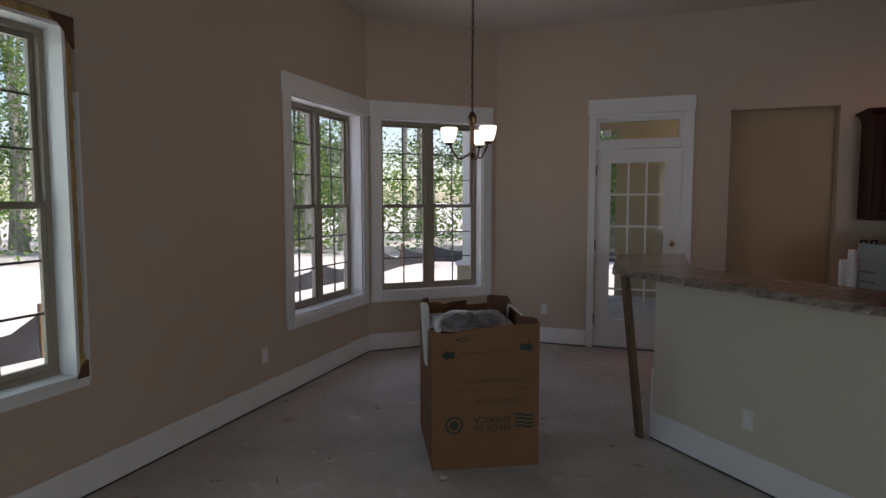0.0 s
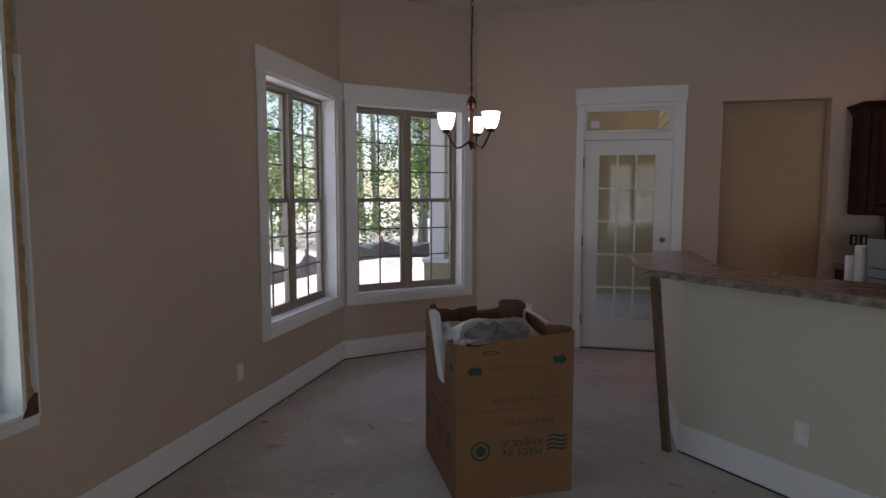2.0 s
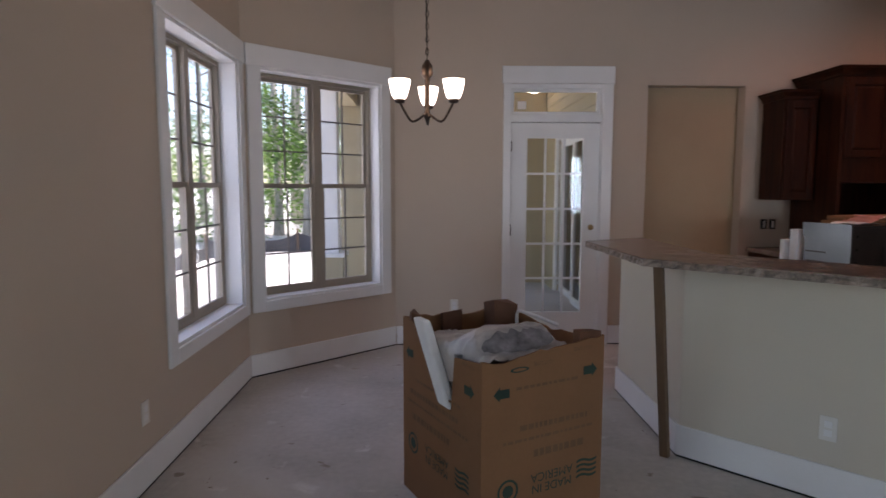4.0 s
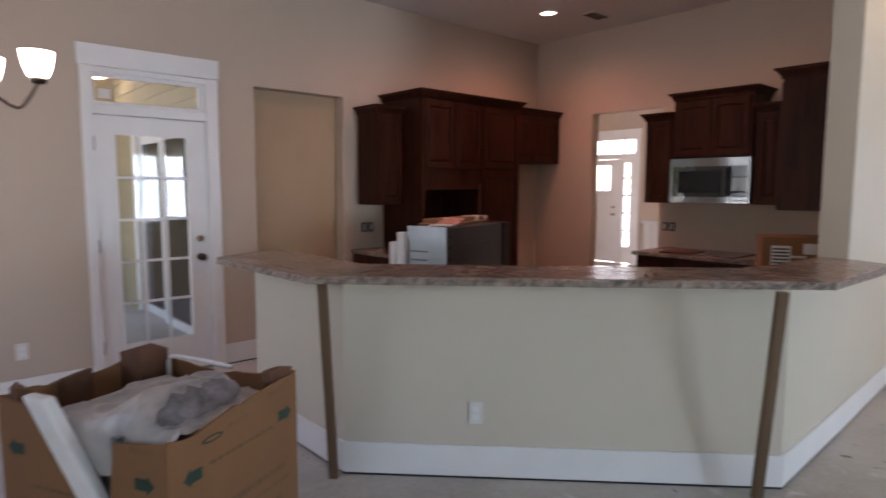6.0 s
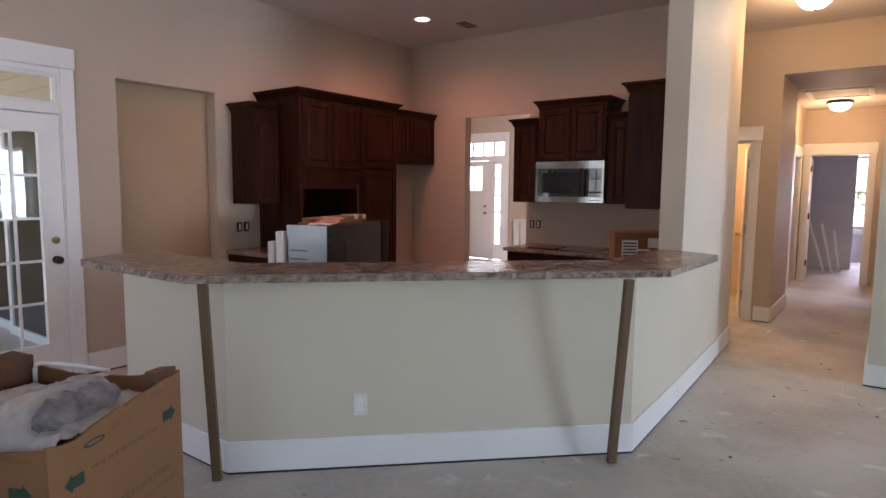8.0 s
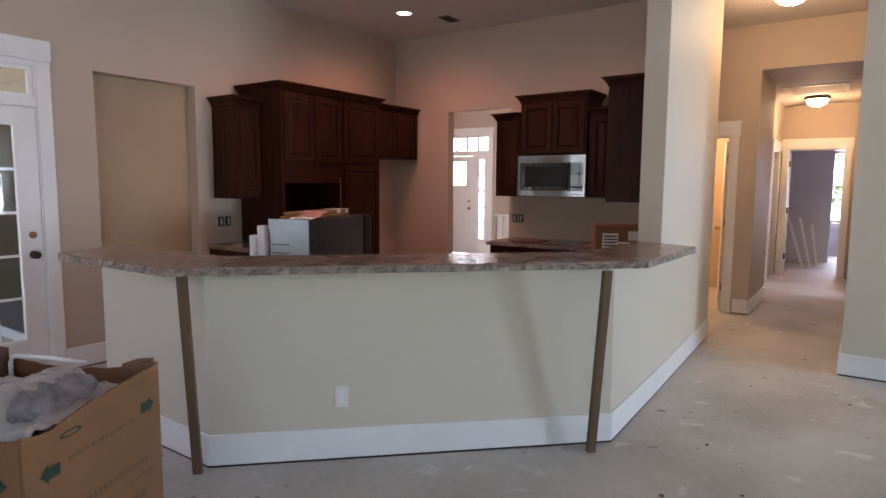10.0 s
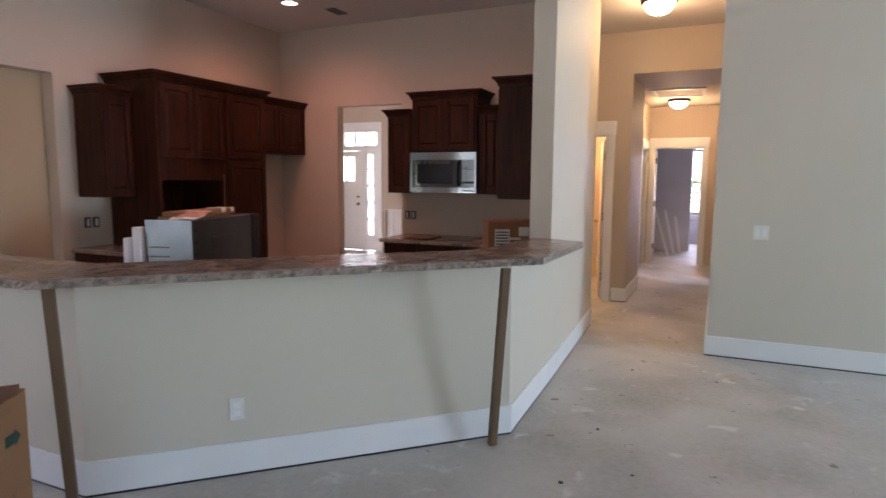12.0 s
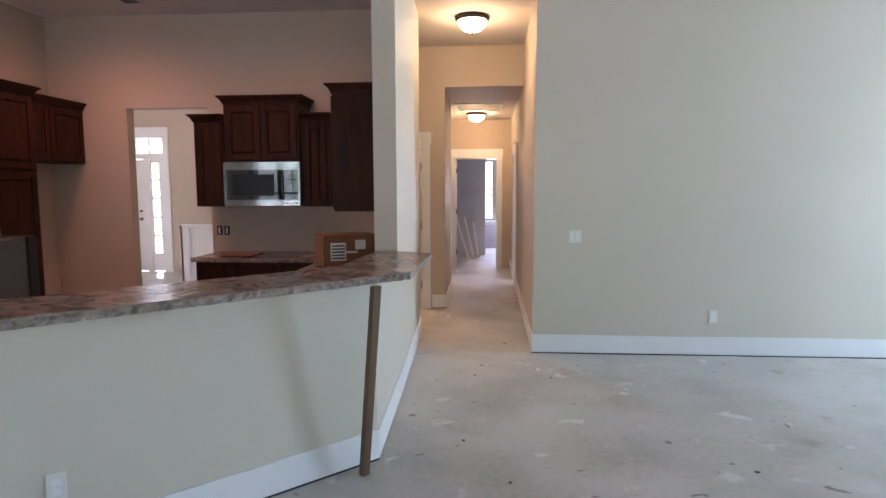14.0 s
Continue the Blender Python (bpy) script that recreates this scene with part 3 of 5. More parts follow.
# baseboards
baseboard(P_LEFT0, BAY_A, 0.0, 9.81)
baseboard(BAY_A, BAY_B, 0.006, 1.43)
baseboard(BAY_B, (KX, DOORY), 0.01, 0.975)
baseboard(BAY_B, (KX, DOORY), 1.972, 2.283)
baseboard((RIGHTX, HALLR), P_BACK, -0.016, 5.75)
baseboard((FARX, HALLR), (RIGHTX, HALLR), 2.5, FARX - RIGHTX)
baseboard((FARX, HALLR), (RIGHTX, HALLR), 0.02, 1.5)
baseboard((HALLX, 4.55), (HALLX, HALLR), 1.83, 4.55 - HALLL)
baseboard((HALLX, HALLL), (SOFFX, HALLL), 0.0, SOFFX - HALLX)
baseboard((SOFFX, FARL), (FARX, FARL), 0.0, 1.8)


def casing(name, p0, p1, s0, s1, height, label, width=0.09, head=0.15, depth=0.12):
    """A doorway's white casing and jambs."""
    d = thing(name, along(p0, p1), label, "door casing", kind="structure")
    boxpart("header_casing", (s0 - width - 0.012, -0.026, height, s1 + width + 0.012, -0.002, height + head), WHITE, d, bevel=0.003)
    boxpart("side_casing", (s0 - width, -0.02, 0, s0, -0.002, height - 0.001), WHITE, d, bevel=0.003)
    boxpart("side_casing", (s1, -0.02, 0, s1 + width, -0.002, height - 0.001), WHITE, d, bevel=0.003)
    boxpart("jamb", (s0, -0.001, 0, s0 + 0.02, depth + 0.002, height - 0.02), WHITE, d)
    boxpart("jamb", (s1 - 0.02, -0.001, 0, s1, depth + 0.002, height - 0.02), WHITE, d)
    boxpart("head_jamb", (s0, -0.001, height - 0.02, s1, depth + 0.002, height), WHITE, d)
    return d


dw = casing("door_casing_1", (HALLX, 4.55), (HALLX, HALLR), 4.55 - 3.59, 4.55 - 2.83, 2.09, "white cased doorway to a lit washroom", head=0.165)
for z in (0.25, 1.02, 1.78):
    boxpart("hinge", (1.70 - 0.013, 0.03, z, 1.70, 0.075, z + 0.1), RUBBER, dw, "black hinge")
fd = casing("door_casing_2", (FARX, 4.4), (FARX, -0.3), 4.4 - 2.66, 4.4 - 1.83, 2.14, "white cased doorway at the hallway's end", head=0.175)
for z in (0.25, 1.05, 1.85):
    boxpart("hinge", (1.761, 0.02, z, 1.782, 0.06, z + 0.1), RUBBER, fd, "black hinge")
casing("door_casing_3", (FARX, HALLR), (RIGHTX, HALLR), FARX - 9.0, FARX - 8.2, 2.1, "white cased side doorway of the hallway")
casing("door_casing_4", (SOFFX, FARL), (FARX, FARL), 1.9, 2.65, 2.1, "white cased side doorway of the hallway")
# attic hatch in the low ceiling of the hallway
hatch = thing("attic_hatch", pose(8.75, 2.17, 2.88), "painted attic hatch panel with a flat trim", "hatch", kind="structure")
boxpart("panel", (-0.36, -0.32, -0.006, 0.36, 0.32, -0.001), CEILING, hatch)
for dims in ((-0.43, -0.39, -0.018, 0.43, -0.325, -0.001), (-0.43, 0.325, -0.018, 0.43, 0.39, -0.001), (-0.43, -0.3245, -0.018, -0.365, 0.3245, -0.001), (0.365, -0.3245, -0.018, 0.43, 0.3245, -0.001)):
    boxpart("trim_strip", dims, WHITE, hatch, bevel=0.003)

# ---- porch door ----


def porch_door():
    d = thing("door_1", along((0, DOORY), (1, DOORY)), "closed white glazed porch door under a transom", "door", kind="structure")
    s0, s1, top = -0.205, 0.645, 2.365
    boxpart("header_casing", (-0.275, -0.026, 2.385, 0.738, -0.002, 2.537), WHITE, d, bevel=0.004)
    boxpart("side_casing", (-0.262, -0.020, 0, -0.192, -0.002, 2.384), WHITE, d, bevel=0.003)
    boxpart("side_casing", (0.632, -0.020, 0, 0.728, -0.002, 2.384), WHITE, d, bevel=0.003)
    boxpart("jamb", (-0.224, -0.001, 0, s0 + 0.012, 0.148, 2.384), WHITE, d)
    boxpart("jamb", (s1 - 0.022, -0.001, 0, 0.664, 0.148, 2.384), WHITE, d)
    boxpart("head_jamb", (s0 + 0.012, -0.001, 2.345, s1 - 0.022, 0.148, 2.384), WHITE, d)
    boxpart("transom_bar", (s0 + 0.012, -0.006, 2.045, s1 - 0.022, 0.10, 2.115), WHITE, d, bevel=0.004)
    boxpart("threshold", (s0 + 0.012, 0.0, 0.0, s1 - 0.022, 0.14, 0.018), SHEET, d)
    x0, x1 = s0 + 0.012, s1 - 0.022
    bm = bmesh.new()
    box(bm, x0, 0.03, 2.115, x0 + 0.03, 0.07, 2.345), box(bm, x1 - 0.03, 0.03, 2.115, x1, 0.07, 2.345)
    box(bm, x0 + 0.03, 0.03, 2.318, x1 - 0.03, 0.07, 2.345), box(bm, x0 + 0.03, 0.03, 2.115, x1 - 0.03, 0.07, 2.142)
    part("transom_frame", bm, WHITE, d)
    g = boxpart("transom_pane", (x0 + 0.03, 0.048, 2.142, x1 - 0.03, 0.052, 2.318), GLASS, d)
    g.visible_shadow = False
    boxpart("sticker", (-0.13, 0.044, 2.165, -0.05, 0.0465, 2.235), PAPER, d, "white paper sticker")
    slab = new("door_leaf")
    slab.parent = d
    gx0, gx1, gz0, gz1 = -0.045, 0.475, 0.30, 1.905
    y0, y1 = 0.012, 0.056
    for nm, dims in (("stile", (x0 + 0.002, y0, 0.02, gx0, y1, 2.04)), ("stile", (gx1, y0, 0.02, x1 - 0.002, y1, 2.04)), ("bottom_rail", (gx0, y0, 0.02, gx1, y1, gz0)), ("top_rail", (gx0, y0, gz1, gx1, y1, 2.04))):
        boxpart(nm, dims, WHITE, slab)
    bm = bmesh.new()
    b = 0.022
    for dims in ((gx0 - b, 0.002, gz0 - b, gx0 + 0.004, y0 - 0.0005, gz1 + b), (gx1 - 0.004, 0.002, gz0 - b, gx1 + b, y0 - 0.0005, gz1 + b), (gx0 + 0.004, 0.002, gz1 - 0.004, gx1 - 0.004, y0 - 0.0005, gz1 + b), (gx0 + 0.004, 0.002, gz0 - b, gx1 - 0.004, y0 - 0.0005, gz0 + 0.004)):
        box(bm, *dims)
    part("glazing_bead", bm, WHITE, slab)
    g = boxpart("pane", (gx0, 0.032, gz0, gx1, 0.036, gz1), GLASS, slab)
    g.visible_shadow = False
    for k in (1, 2):
        x = gx0 + (gx1 - gx0) * k / 3
        boxpart("bar", (x - 0.010, 0.020, gz0, x + 0.010, 0.031, gz1), WHITE, slab)
    for k in range(1, 5):
        z = gz0 + (gz1 - gz0) * k / 5
        boxpart("bar", (gx0, 0.021, z - 0.010, gx1, 0.0305, z + 0.010), WHITE, slab)
    for z in (0.25, 1.02, 1.78):
        boxpart("hinge", (x0 - 0.008, -0.004, z, x0 + 0.010, 0.011, z + 0.1), BRONZE, d, "dark bronze hinge")
    bm = bmesh.new()
    lathe(bm, [(0.0, -0.012), (0.030, -0.012), (0.030, -0.004), (0.012, 0.004), (0.012, 0.03), (0.026, 0.036), (0.029, 0.052), (0.018, 0.066), (0.0, 0.068)], 20, pose(0.555, 0.0, 0.945, 90, 0, 0))
    part("knob", bm, BRONZE, slab, "dark round knob", True)
    bm = bmesh.new()
    lathe(bm, [(0.0, -0.012), (0.026, -0.012), (0.026, 0.003), (0.018, 0.010), (0.0, 0.010)], 20, pose(0.555, 0.0, 1.095, 90, 0, 0))
    part("deadbolt", bm, BRASS, slab, "small brass deadbolt", True)


porch_door()

# ---- chandelier ----
CH = (-0.94, 4.72)


def chandelier():
    c = thing("chandelier", pose(CH[0], CH[1], 0), "lit bronze chandelier with three frosted shades on a chain", "chandelier")
    bm = bmesh.new()
    lathe(bm, [(0.0, CEIL - 0.001), (0.062, CEIL - 0.001), (0.060, CEIL - 0.015), (0.020, CEIL - 0.035), (0.0, CEIL - 0.036)], 24)
    part("ceiling_rose", bm, BRONZE, c, smooth=True)
    z, k = CEIL - 0.034, 0
    while z > 2.20:
        bm = bmesh.new()
        ring = [(0.009 * math.cos(a), 0, z - 0.021 + 0.022 * math.sin(a)) for a in [2 * math.pi * q / 10 for q in range(11)]]
        if k % 2:
            ring = [(y, x, zz) for x, y, zz in ring]
        tube(bm, ring, 0.0028, 5)
        part("chain_link", bm, BRONZE, c)
        z -= 0.036
        k += 1
    bm = bmesh.new()
    tube(bm, [(0.004, 0.003, CEIL - 0.03), (0.009, -0.006, 2.8), (-0.006, 0.006, 2.5), (0.0, 0.0, 2.19)], 0.003, 6)
    part("cord", bm, RUBBER, c)
    bm = bmesh.new()
    lathe(bm, [(0.0, 2.205), (0.012, 2.20), (0.020, 2.185), (0.033, 2.165), (0.036, 2.12), (0.028, 2.105), (0.016, 2.095), (0.016, 2.03), (0.016, 1.90), (0.022, 1.89), (0.025, 1.875), (0.016, 1.86), (0.010, 1.845), (0.004, 1.825), (0.0, 1.823)], 20)
    part("stem", bm, BRONZE, c, smooth=True)
    for a in (88, 208, -32):
        r = radians(a)
        u = Vector((math.cos(r), math.sin(r), 0))
        bm = bmesh.new()
        pts = []
        for q in range(11):
            f = q / 10
            pts.append(u * (0.015 + 0.165 * f) + Vector((0, 0, 1.888 - 0.05 * math.sin(f * math.pi * 0.9) + 0.075 * max(0, f - 0.55) / 0.45)))
        tube(bm, pts, 0.007, 8)
        arm = part("arm", bm, BRONZE, c, smooth=True)
        m = Matrix.Translation(u * 0.18 + Vector((0, 0, 1.937)))
        bm = bmesh.new()
        lathe(bm, [(0.0, 0.0), (0.026, 0.004), (0.032, 0.018), (0.028, 0.026), (0.0, 0.027)], 18, m)
        part("cup", bm, BRONZE, c, smooth=True)
        bm = bmesh.new()
        lathe(bm, [(0.026, 0.022), (0.041, 0.040), (0.051, 0.07), (0.058, 0.10), (0.063, 0.135), (0.059, 0.135), (0.047, 0.07), (0.024, 0.028), (0.0, 0.027)], 24, m)
        part("shade", bm, SHADE, c, "frosted white glass shade, lit", True)
        bulb("chandelier_bulb", (CH[0] + u.x * 0.18, CH[1] + u.y * 0.18, 2.13), 0.3, (1.0, 0.8, 0.58), 0.05)


chandelier()

# ---- ceiling lamps ----


def bowl_lamp(place, watts):
    x, y, z = place
    c = thing("ceiling_lamp", pose(x, y, z), "lit frosted bowl ceiling lamp with a bronze rim", "ceiling lamp", "hallway ceiling lamps")
    bm = bmesh.new()
    lathe(bm, [(0.0, 0.0), (0.165, 0.0), (0.178, -0.012), (0.178, -0.032), (0.160, -0.045), (0.150, -0.045), (0.150, -0.01)], 32)
    part("rim", bm, BRONZE, c, smooth=True)
    bm = bmesh.new()
    lathe(bm, [(0.150, -0.040), (0.146, -0.065), (0.125, -0.105), (0.085, -0.138), (0.035, -0.155), (0.0, -0.158)], 32)
    part("bowl", bm, BOWL, c, "frosted glass bowl, lit", True)
    bm = bmesh.new()
    lathe(bm, [(0.0, -0.156), (0.010, -0.160), (0.012, -0.170), (0.005, -0.182), (0.0, -0.183)], 12)
    part("finial", bm, BRONZE, c, smooth=True)
    bulb("bowl_lamp_bulb", (x, y, z - 0.26), watts, (1.0, 0.68, 0.33), 0.12)


bowl_lamp((5.15, 2.17, CEIL), 4.2)
bowl_lamp((9.6, 2.22, 2.88), 5.0)
bulb("washroom_bulb", (7.2, 3.5, 2.4), 13, (1.0, 0.66, 0.30), 0.08)


def can_lamp(x, y, watts):
    c = thing("recessed_lamp", pose(x, y, CEIL), "lit round recessed ceiling lamp with a white trim", "recessed lamp", "kitchen ceiling lamps")
    bm = bmesh.new()
    lathe(bm, [(0.072, -0.0005), (0.096, -0.0005), (0.094, -0.009), (0.078, -0.010), (0.072, -0.004)], 32)
    part("trim_ring", bm, WHITE, c, smooth=True)
    bm = bmesh.new()
    lathe(bm, [(0.0, -0.003), (0.0725, -0.003)], 32)
    part("lens", bm, LENS, c, "glowing lens")
    la = bpy.data.lights.new("recessed_bulb", "SPOT")
    la.energy, la.color, la.spot_size, la.spot_blend, la.shadow_soft_size = watts, (1.0, 0.44, 0.30), radians(158), 0.9, 0.06
    o = new("recessed_bulb", la)
    o.location = (x, y, CEIL - 0.02)


can_lamp(3.82, 5.64, 11.0)
# the next two are unseen, added for the warm glow on the kitchen walls
can_lamp(2.35, 5.35, 8.0)
can_lamp(3.55, 3.9, 7.0)

v = thing("ceiling_vent", pose(4.25, 5.36, CEIL, 0, 0, 0), "small dark ceiling air register", "vent")
boxpart("frame", (-0.16, -0.09, -0.008, 0.16, 0.09, -0.001), CEILING, v, bevel=0.003)
for k in range(7):
    boxpart("slat", (-0.13, -0.065 + k * 0.02, -0.013, 0.13, -0.056 + k * 0.02, -0.0085), SHEET_DARK, v)


def plate(name, m, label, category, kind="outlet"):
    """A wall plate; x along the wall, -y into the room."""
    p = thing(name, m, label, category)
    w = 0.058 if kind == "double" else 0.036
    boxpart("cover", (-w, -0.007, -0.058, w, -0.001, 0.058), PLASTIC, p, bevel=0.002)
    if kind == "outlet":
        for z in (-0.036, 0.006):
            boxpart("socket", (-0.016, -0.0095, z, 0.016, -0.0072, z + 0.030), WHITE, p)
    else:
        for x in (-0.026, 0.026):
            boxpart("rocker", (x - 0.015, -0.0105, -0.032, x + 0.015, -0.0072, 0.032), WHITE, p)
    return p


plate("wall_outlet", along((0, DOORY), (1, DOORY)) @ pose(-0.70, 0, 0.37), "ivory wall outlet above the baseboard", "outlet")
plate("wall_outlet", along(P_LEFT0, BAY_A) @ pose(3.92 + 4.2, 0, 0.372), "ivory wall outlet above the baseboard", "outlet")
plate("wall_outlet", along((0.425, 4.21), (1.99, 2.618)) @ pose(0.69, 0, 0.352), "ivory wall outlet on the half wall", "outlet")
plate("wall_outlet", along((RIGHTX, HALLR), P_BACK) @ pose(1.63, 0, 0.365), "ivory wall outlet above the baseboard", "outlet")
plate("light_switch", along((RIGHTX, HALLR), P_BACK) @ pose(0.37, 0, 1.10), "ivory double light switch plate", "light switch", "double")


def open_box(m, label):
    """An unfinished double outlet box with its wires."""
    p = thing("open_outlet_box", m, label, "outlet box", "open kitchen outlet boxes")
    for x in (-0.04, 0.04):
        boxpart("device", (x - 0.026, -0.012, -0.045, x + 0.026, -0.001, 0.045), RUBBER, p)
        boxpart("yoke", (x - 0.010, -0.016, -0.032, x + 0.010, -0.0125, 0.032), PLASTIC, p)


open_box(along((0, DOORY), (1, DOORY)) @ pose(2.20, 0, 1.125), "unfinished black outlet box over the counter")
open_box(along((KX, 0), (KX, -1)) @ pose(-4.75, 0, 1.118), "unfinished black outlet box over the counter")

# ---- kitchen cabinets ----


def cabinet(name, m, w, d, z0, z1, doors, label, crown=True, group="kitchen wall cabinets", wrap=(True, True)):
    """A framed cabinet: x along the front, its front at y = 0 and its back at y = d; doors are (x0, x1, z0, z1)."""
    c = thing(name, m, label, "cabinet", group)
    boxpart("body", (0, 0, z0, w, d, z1), WOOD, c)
    for x0, x1, a, b in doors:
        door = new("door")
        door.parent = c
        r = 0.058
        bm = bmesh.new()
        box(bm, x0, -0.020, a, x0 + r, -0.001, b), box(bm, x1 - r, -0.020, a, x1, -0.001, b)
        box(bm, x0 + r, -0.0195, b - r, x1 - r, -0.001, b), box(bm, x0 + r, -0.0195, a, x1 - r, -0.001, a + r)
        part("door_frame", bm, WOOD, door, bevel=0.004)
        bm = bmesh.new()
        q = 0.022
        lo = [bm.verts.new((x, -0.006, z)) for x, z in ((x0 + r, a + r), (x1 - r, a + r), (x1 - r, b - r), (x0 + r, b - r))]
        hi = [bm.verts.new((x, -0.017, z)) for x, z in ((x0 + r + q, a + r + q), (x1 - r - q, a + r + q), (x1 - r - q, b - r - q), (x0 + r + q, b - r - q))]
        bm.faces.new(hi)
        for i in range(4):
            bm.faces.new((lo[i], lo[(i + 1) % 4], hi[(i + 1) % 4], hi[i]))
        part("raised_panel", bm, WOOD, door)
    if crown:
        bm = bmesh.new()
        prof = [(0.0, -0.045), (0.010, -0.040), (0.014, -0.022), (0.034, 0.008), (0.048, 0.016), (0.052, 0.032), (0.0, 0.032)]
        xl, xr = (1 if wrap[0] else 0), (1 if wrap[1] else 0)
        rings = []
        for o, h in prof:
            o += 0.001
            rings.append([bm.verts.new(p) for p in ((0 - o * xl, d, z1 + h), (0 - o * xl, -o, z1 + h), (w + o * xr, -o, z1 + h), (w + o * xr, d, z1 + h))])
        n = len(rings)
        for i in range(n):
            a, b = rings[i], rings[(i + 1) % n]
            for k in range(3):
                bm.faces.new((a[k], a[k + 1], b[k + 1], b[k]))
        bm.faces.new([r[0] for r in rings]), bm.faces.new([r[3] for r in rings][::-1])
        part("crown_moulding", bm, WOOD, c)
        boxpart("cap", (0.002, 0.002, z1 + 0.0005, w - 0.002, d, z1 + 0.028), WOOD, c)
    return c


def on_door_wall(x, depth):
    return pose(x, DOORY - depth - 0.002, 0)


def on_kitchen_wall(y, depth):
    """Cabinet frame with x running towards smaller y and its front facing the room."""
    return pose(KX - depth - 0.002, y, 0, 0, 0, -90)


D = 0.002
cabinet("wall_cabinet", on_door_wall(2.10, 0.33), 0.298, 0.33, 1.352, 2.255, [(0.015, 0.285, 1.365, 2.20)], "dark wood wall cabinet with one raised-panel door", wrap=(True, False))
tall = cabinet("tall_oven_cabinet", on_door_wall(2.40, 0.62), 1.37, 0.62, 0.0, 2.40, [(0.03, 0.395, 1.705, 2.34), (0.405, 0.765, 1.705, 2.34), (0.81, 1.34, 1.725, 2.34), (0.81, 1.34, 0.12, 1.69)], "tall dark wood oven and pantry cabinet with an empty oven bay")
# the empty oven bay is a recess in the front
bpy.data.objects.remove([o for o in tall.children if o.name.startswith("body")][0])
boxpart("side_panel", (0, 0, 0, 0.035, 0.62, 2.40), WOOD, tall)
boxpart("pantry_body", (0.766, 0, 0, 1.37, 0.62, 2.40), WOOD, tall)
boxpart("oven_base", (0.0355, 0, 0, 0.7655, 0.62, 0.42), WOOD, tall)
boxpart("upper_body", (0.0355, 0, 1.50, 0.7655, 0.62, 2.40), WOOD, tall)
boxpart("bay_back", (0.0355, 0.57, 0.421, 0.7655, 0.62, 1.499), WOOD, tall)
boxpart("raw_edge", (0.755, -0.004, 0.5, 0.767, -0.0008, 1.56), PINE, tall, "bare wood strip beside the oven bay")
cabinet("fridge_cabinet", on_door_wall(3.773, 0.36), 1.022, 0.36, 1.815, 2.40, [(0.03, 0.505, 1.835, 2.345), (0.515, 0.99, 1.835, 2.345)], "dark wood cabinet over the empty fridge bay", wrap=(False, False))
base = cabinet("base_cabinet", on_door_wall(2.03, 0.60), 0.366, 0.60, 0.0, 0.875, [(0.02, 0.35, 0.12, 0.70)], "dark wood base cabinet", crown=False, group="kitchen base cabinets")
boxpart("drawer_front", (0.02, -0.020, 0.72, 0.35, -0.001, 0.86), WOOD, base, bevel=0.004)
top = thing("kitchen_countertop", pose(2.005, DOORY - 0.64, 0.876), "small brown granite worktop with a backsplash edge", "countertop")
boxpart("stone", (0, 0, 0, 0.392, 0.637, 0.038), GRANITE, top, bevel=0.004)

cabinet("wall_cabinet", on_kitchen_wall(4.86, 0.33), 0.29, 0.33, 1.375, 2.235, [(0.02, 0.27, 1.39, 2.18)], "narrow dark wood wall cabinet", wrap=(True, False))
cabinet("microwave_cabinet", on_kitchen_wall(4.535, 0.38), 0.735, 0.38, 1.806, 2.398, [(0.02, 0.363, 1.825, 2.34), (0.373, 0.715, 1.825, 2.34)], "dark wood cabinet over the microwave with two doors")
cabinet("wall_cabinet", on_kitchen_wall(3.800, 0.33), 0.30, 0.33, 1.375, 2.235, [(0.03, 0.25, 1.39, 2.18)], "narrow dark wood wall cabinet", wrap=(False, False))
cabinet("wall_cabinet", pose(4.46, 3.20, 0, 0, 0, 180), 1.08, 0.33, 1.365, 2.315, [(0.03, 0.53, 1.38, 2.26), (0.55, 1.05, 1.38, 2.26)], "dark wood wall cabinet showing its plain end panel", wrap=(False, True))

bc = cabinet("base_cabinet", on_kitchen_wall(4.76, 0.60), 1.25, 0.60, 0.0, 0.862, [(0.02, 0.40, 0.12, 0.68), (0.42, 0.80, 0.12, 0.68), (0.82, 1.22, 0.12, 0.68)], "dark wood base cabinets under the cooktop", crown=False, group="kitchen base cabinets")
for x0, x1 in ((0.02, 0.40), (0.42, 0.80), (0.82, 1.22)):
    boxpart("drawer_front", (x0, -0.02, 0.70, x1, -0.001, 0.845), WOOD, bc, bevel=0.004)
bm = bmesh.new()
prism(bm, [(2.75, 2.94), (4.19, 2.94), (4.19, 3.45), (3.0, 3.45), (2.55, 3.05)], 0.0, 0.862)
tagged(part("corner_base_cabinet", bm, WOOD), "dark wood corner base cabinet behind the bar", "cabinet", "kitchen base cabinets")
slab_top("kitchen_countertop", [(2.62, 2.925), (4.795, 2.925), (4.795, 4.78), (4.13, 4.78), (4.13, 3.50), (2.98, 3.50), (2.46, 3.05)], 0.864, 0.902, (3,), "brown granite kitchen worktop along two walls", "countertop")
ck = thing("cooktop", pose(4.48, 4.18, 0.903), "black glass cooktop set in the worktop", "cooktop")
boxpart("glass", (-0.25, -0.36, 0, 0.25, 0.36, 0.007), BLACK_GLASS, ck, bevel=0.002)
boxpart("cardboard_sheet", (-0.27, 0.05, 0.008, 0.05, 0.33, 0.016), CARD_IN, ck)

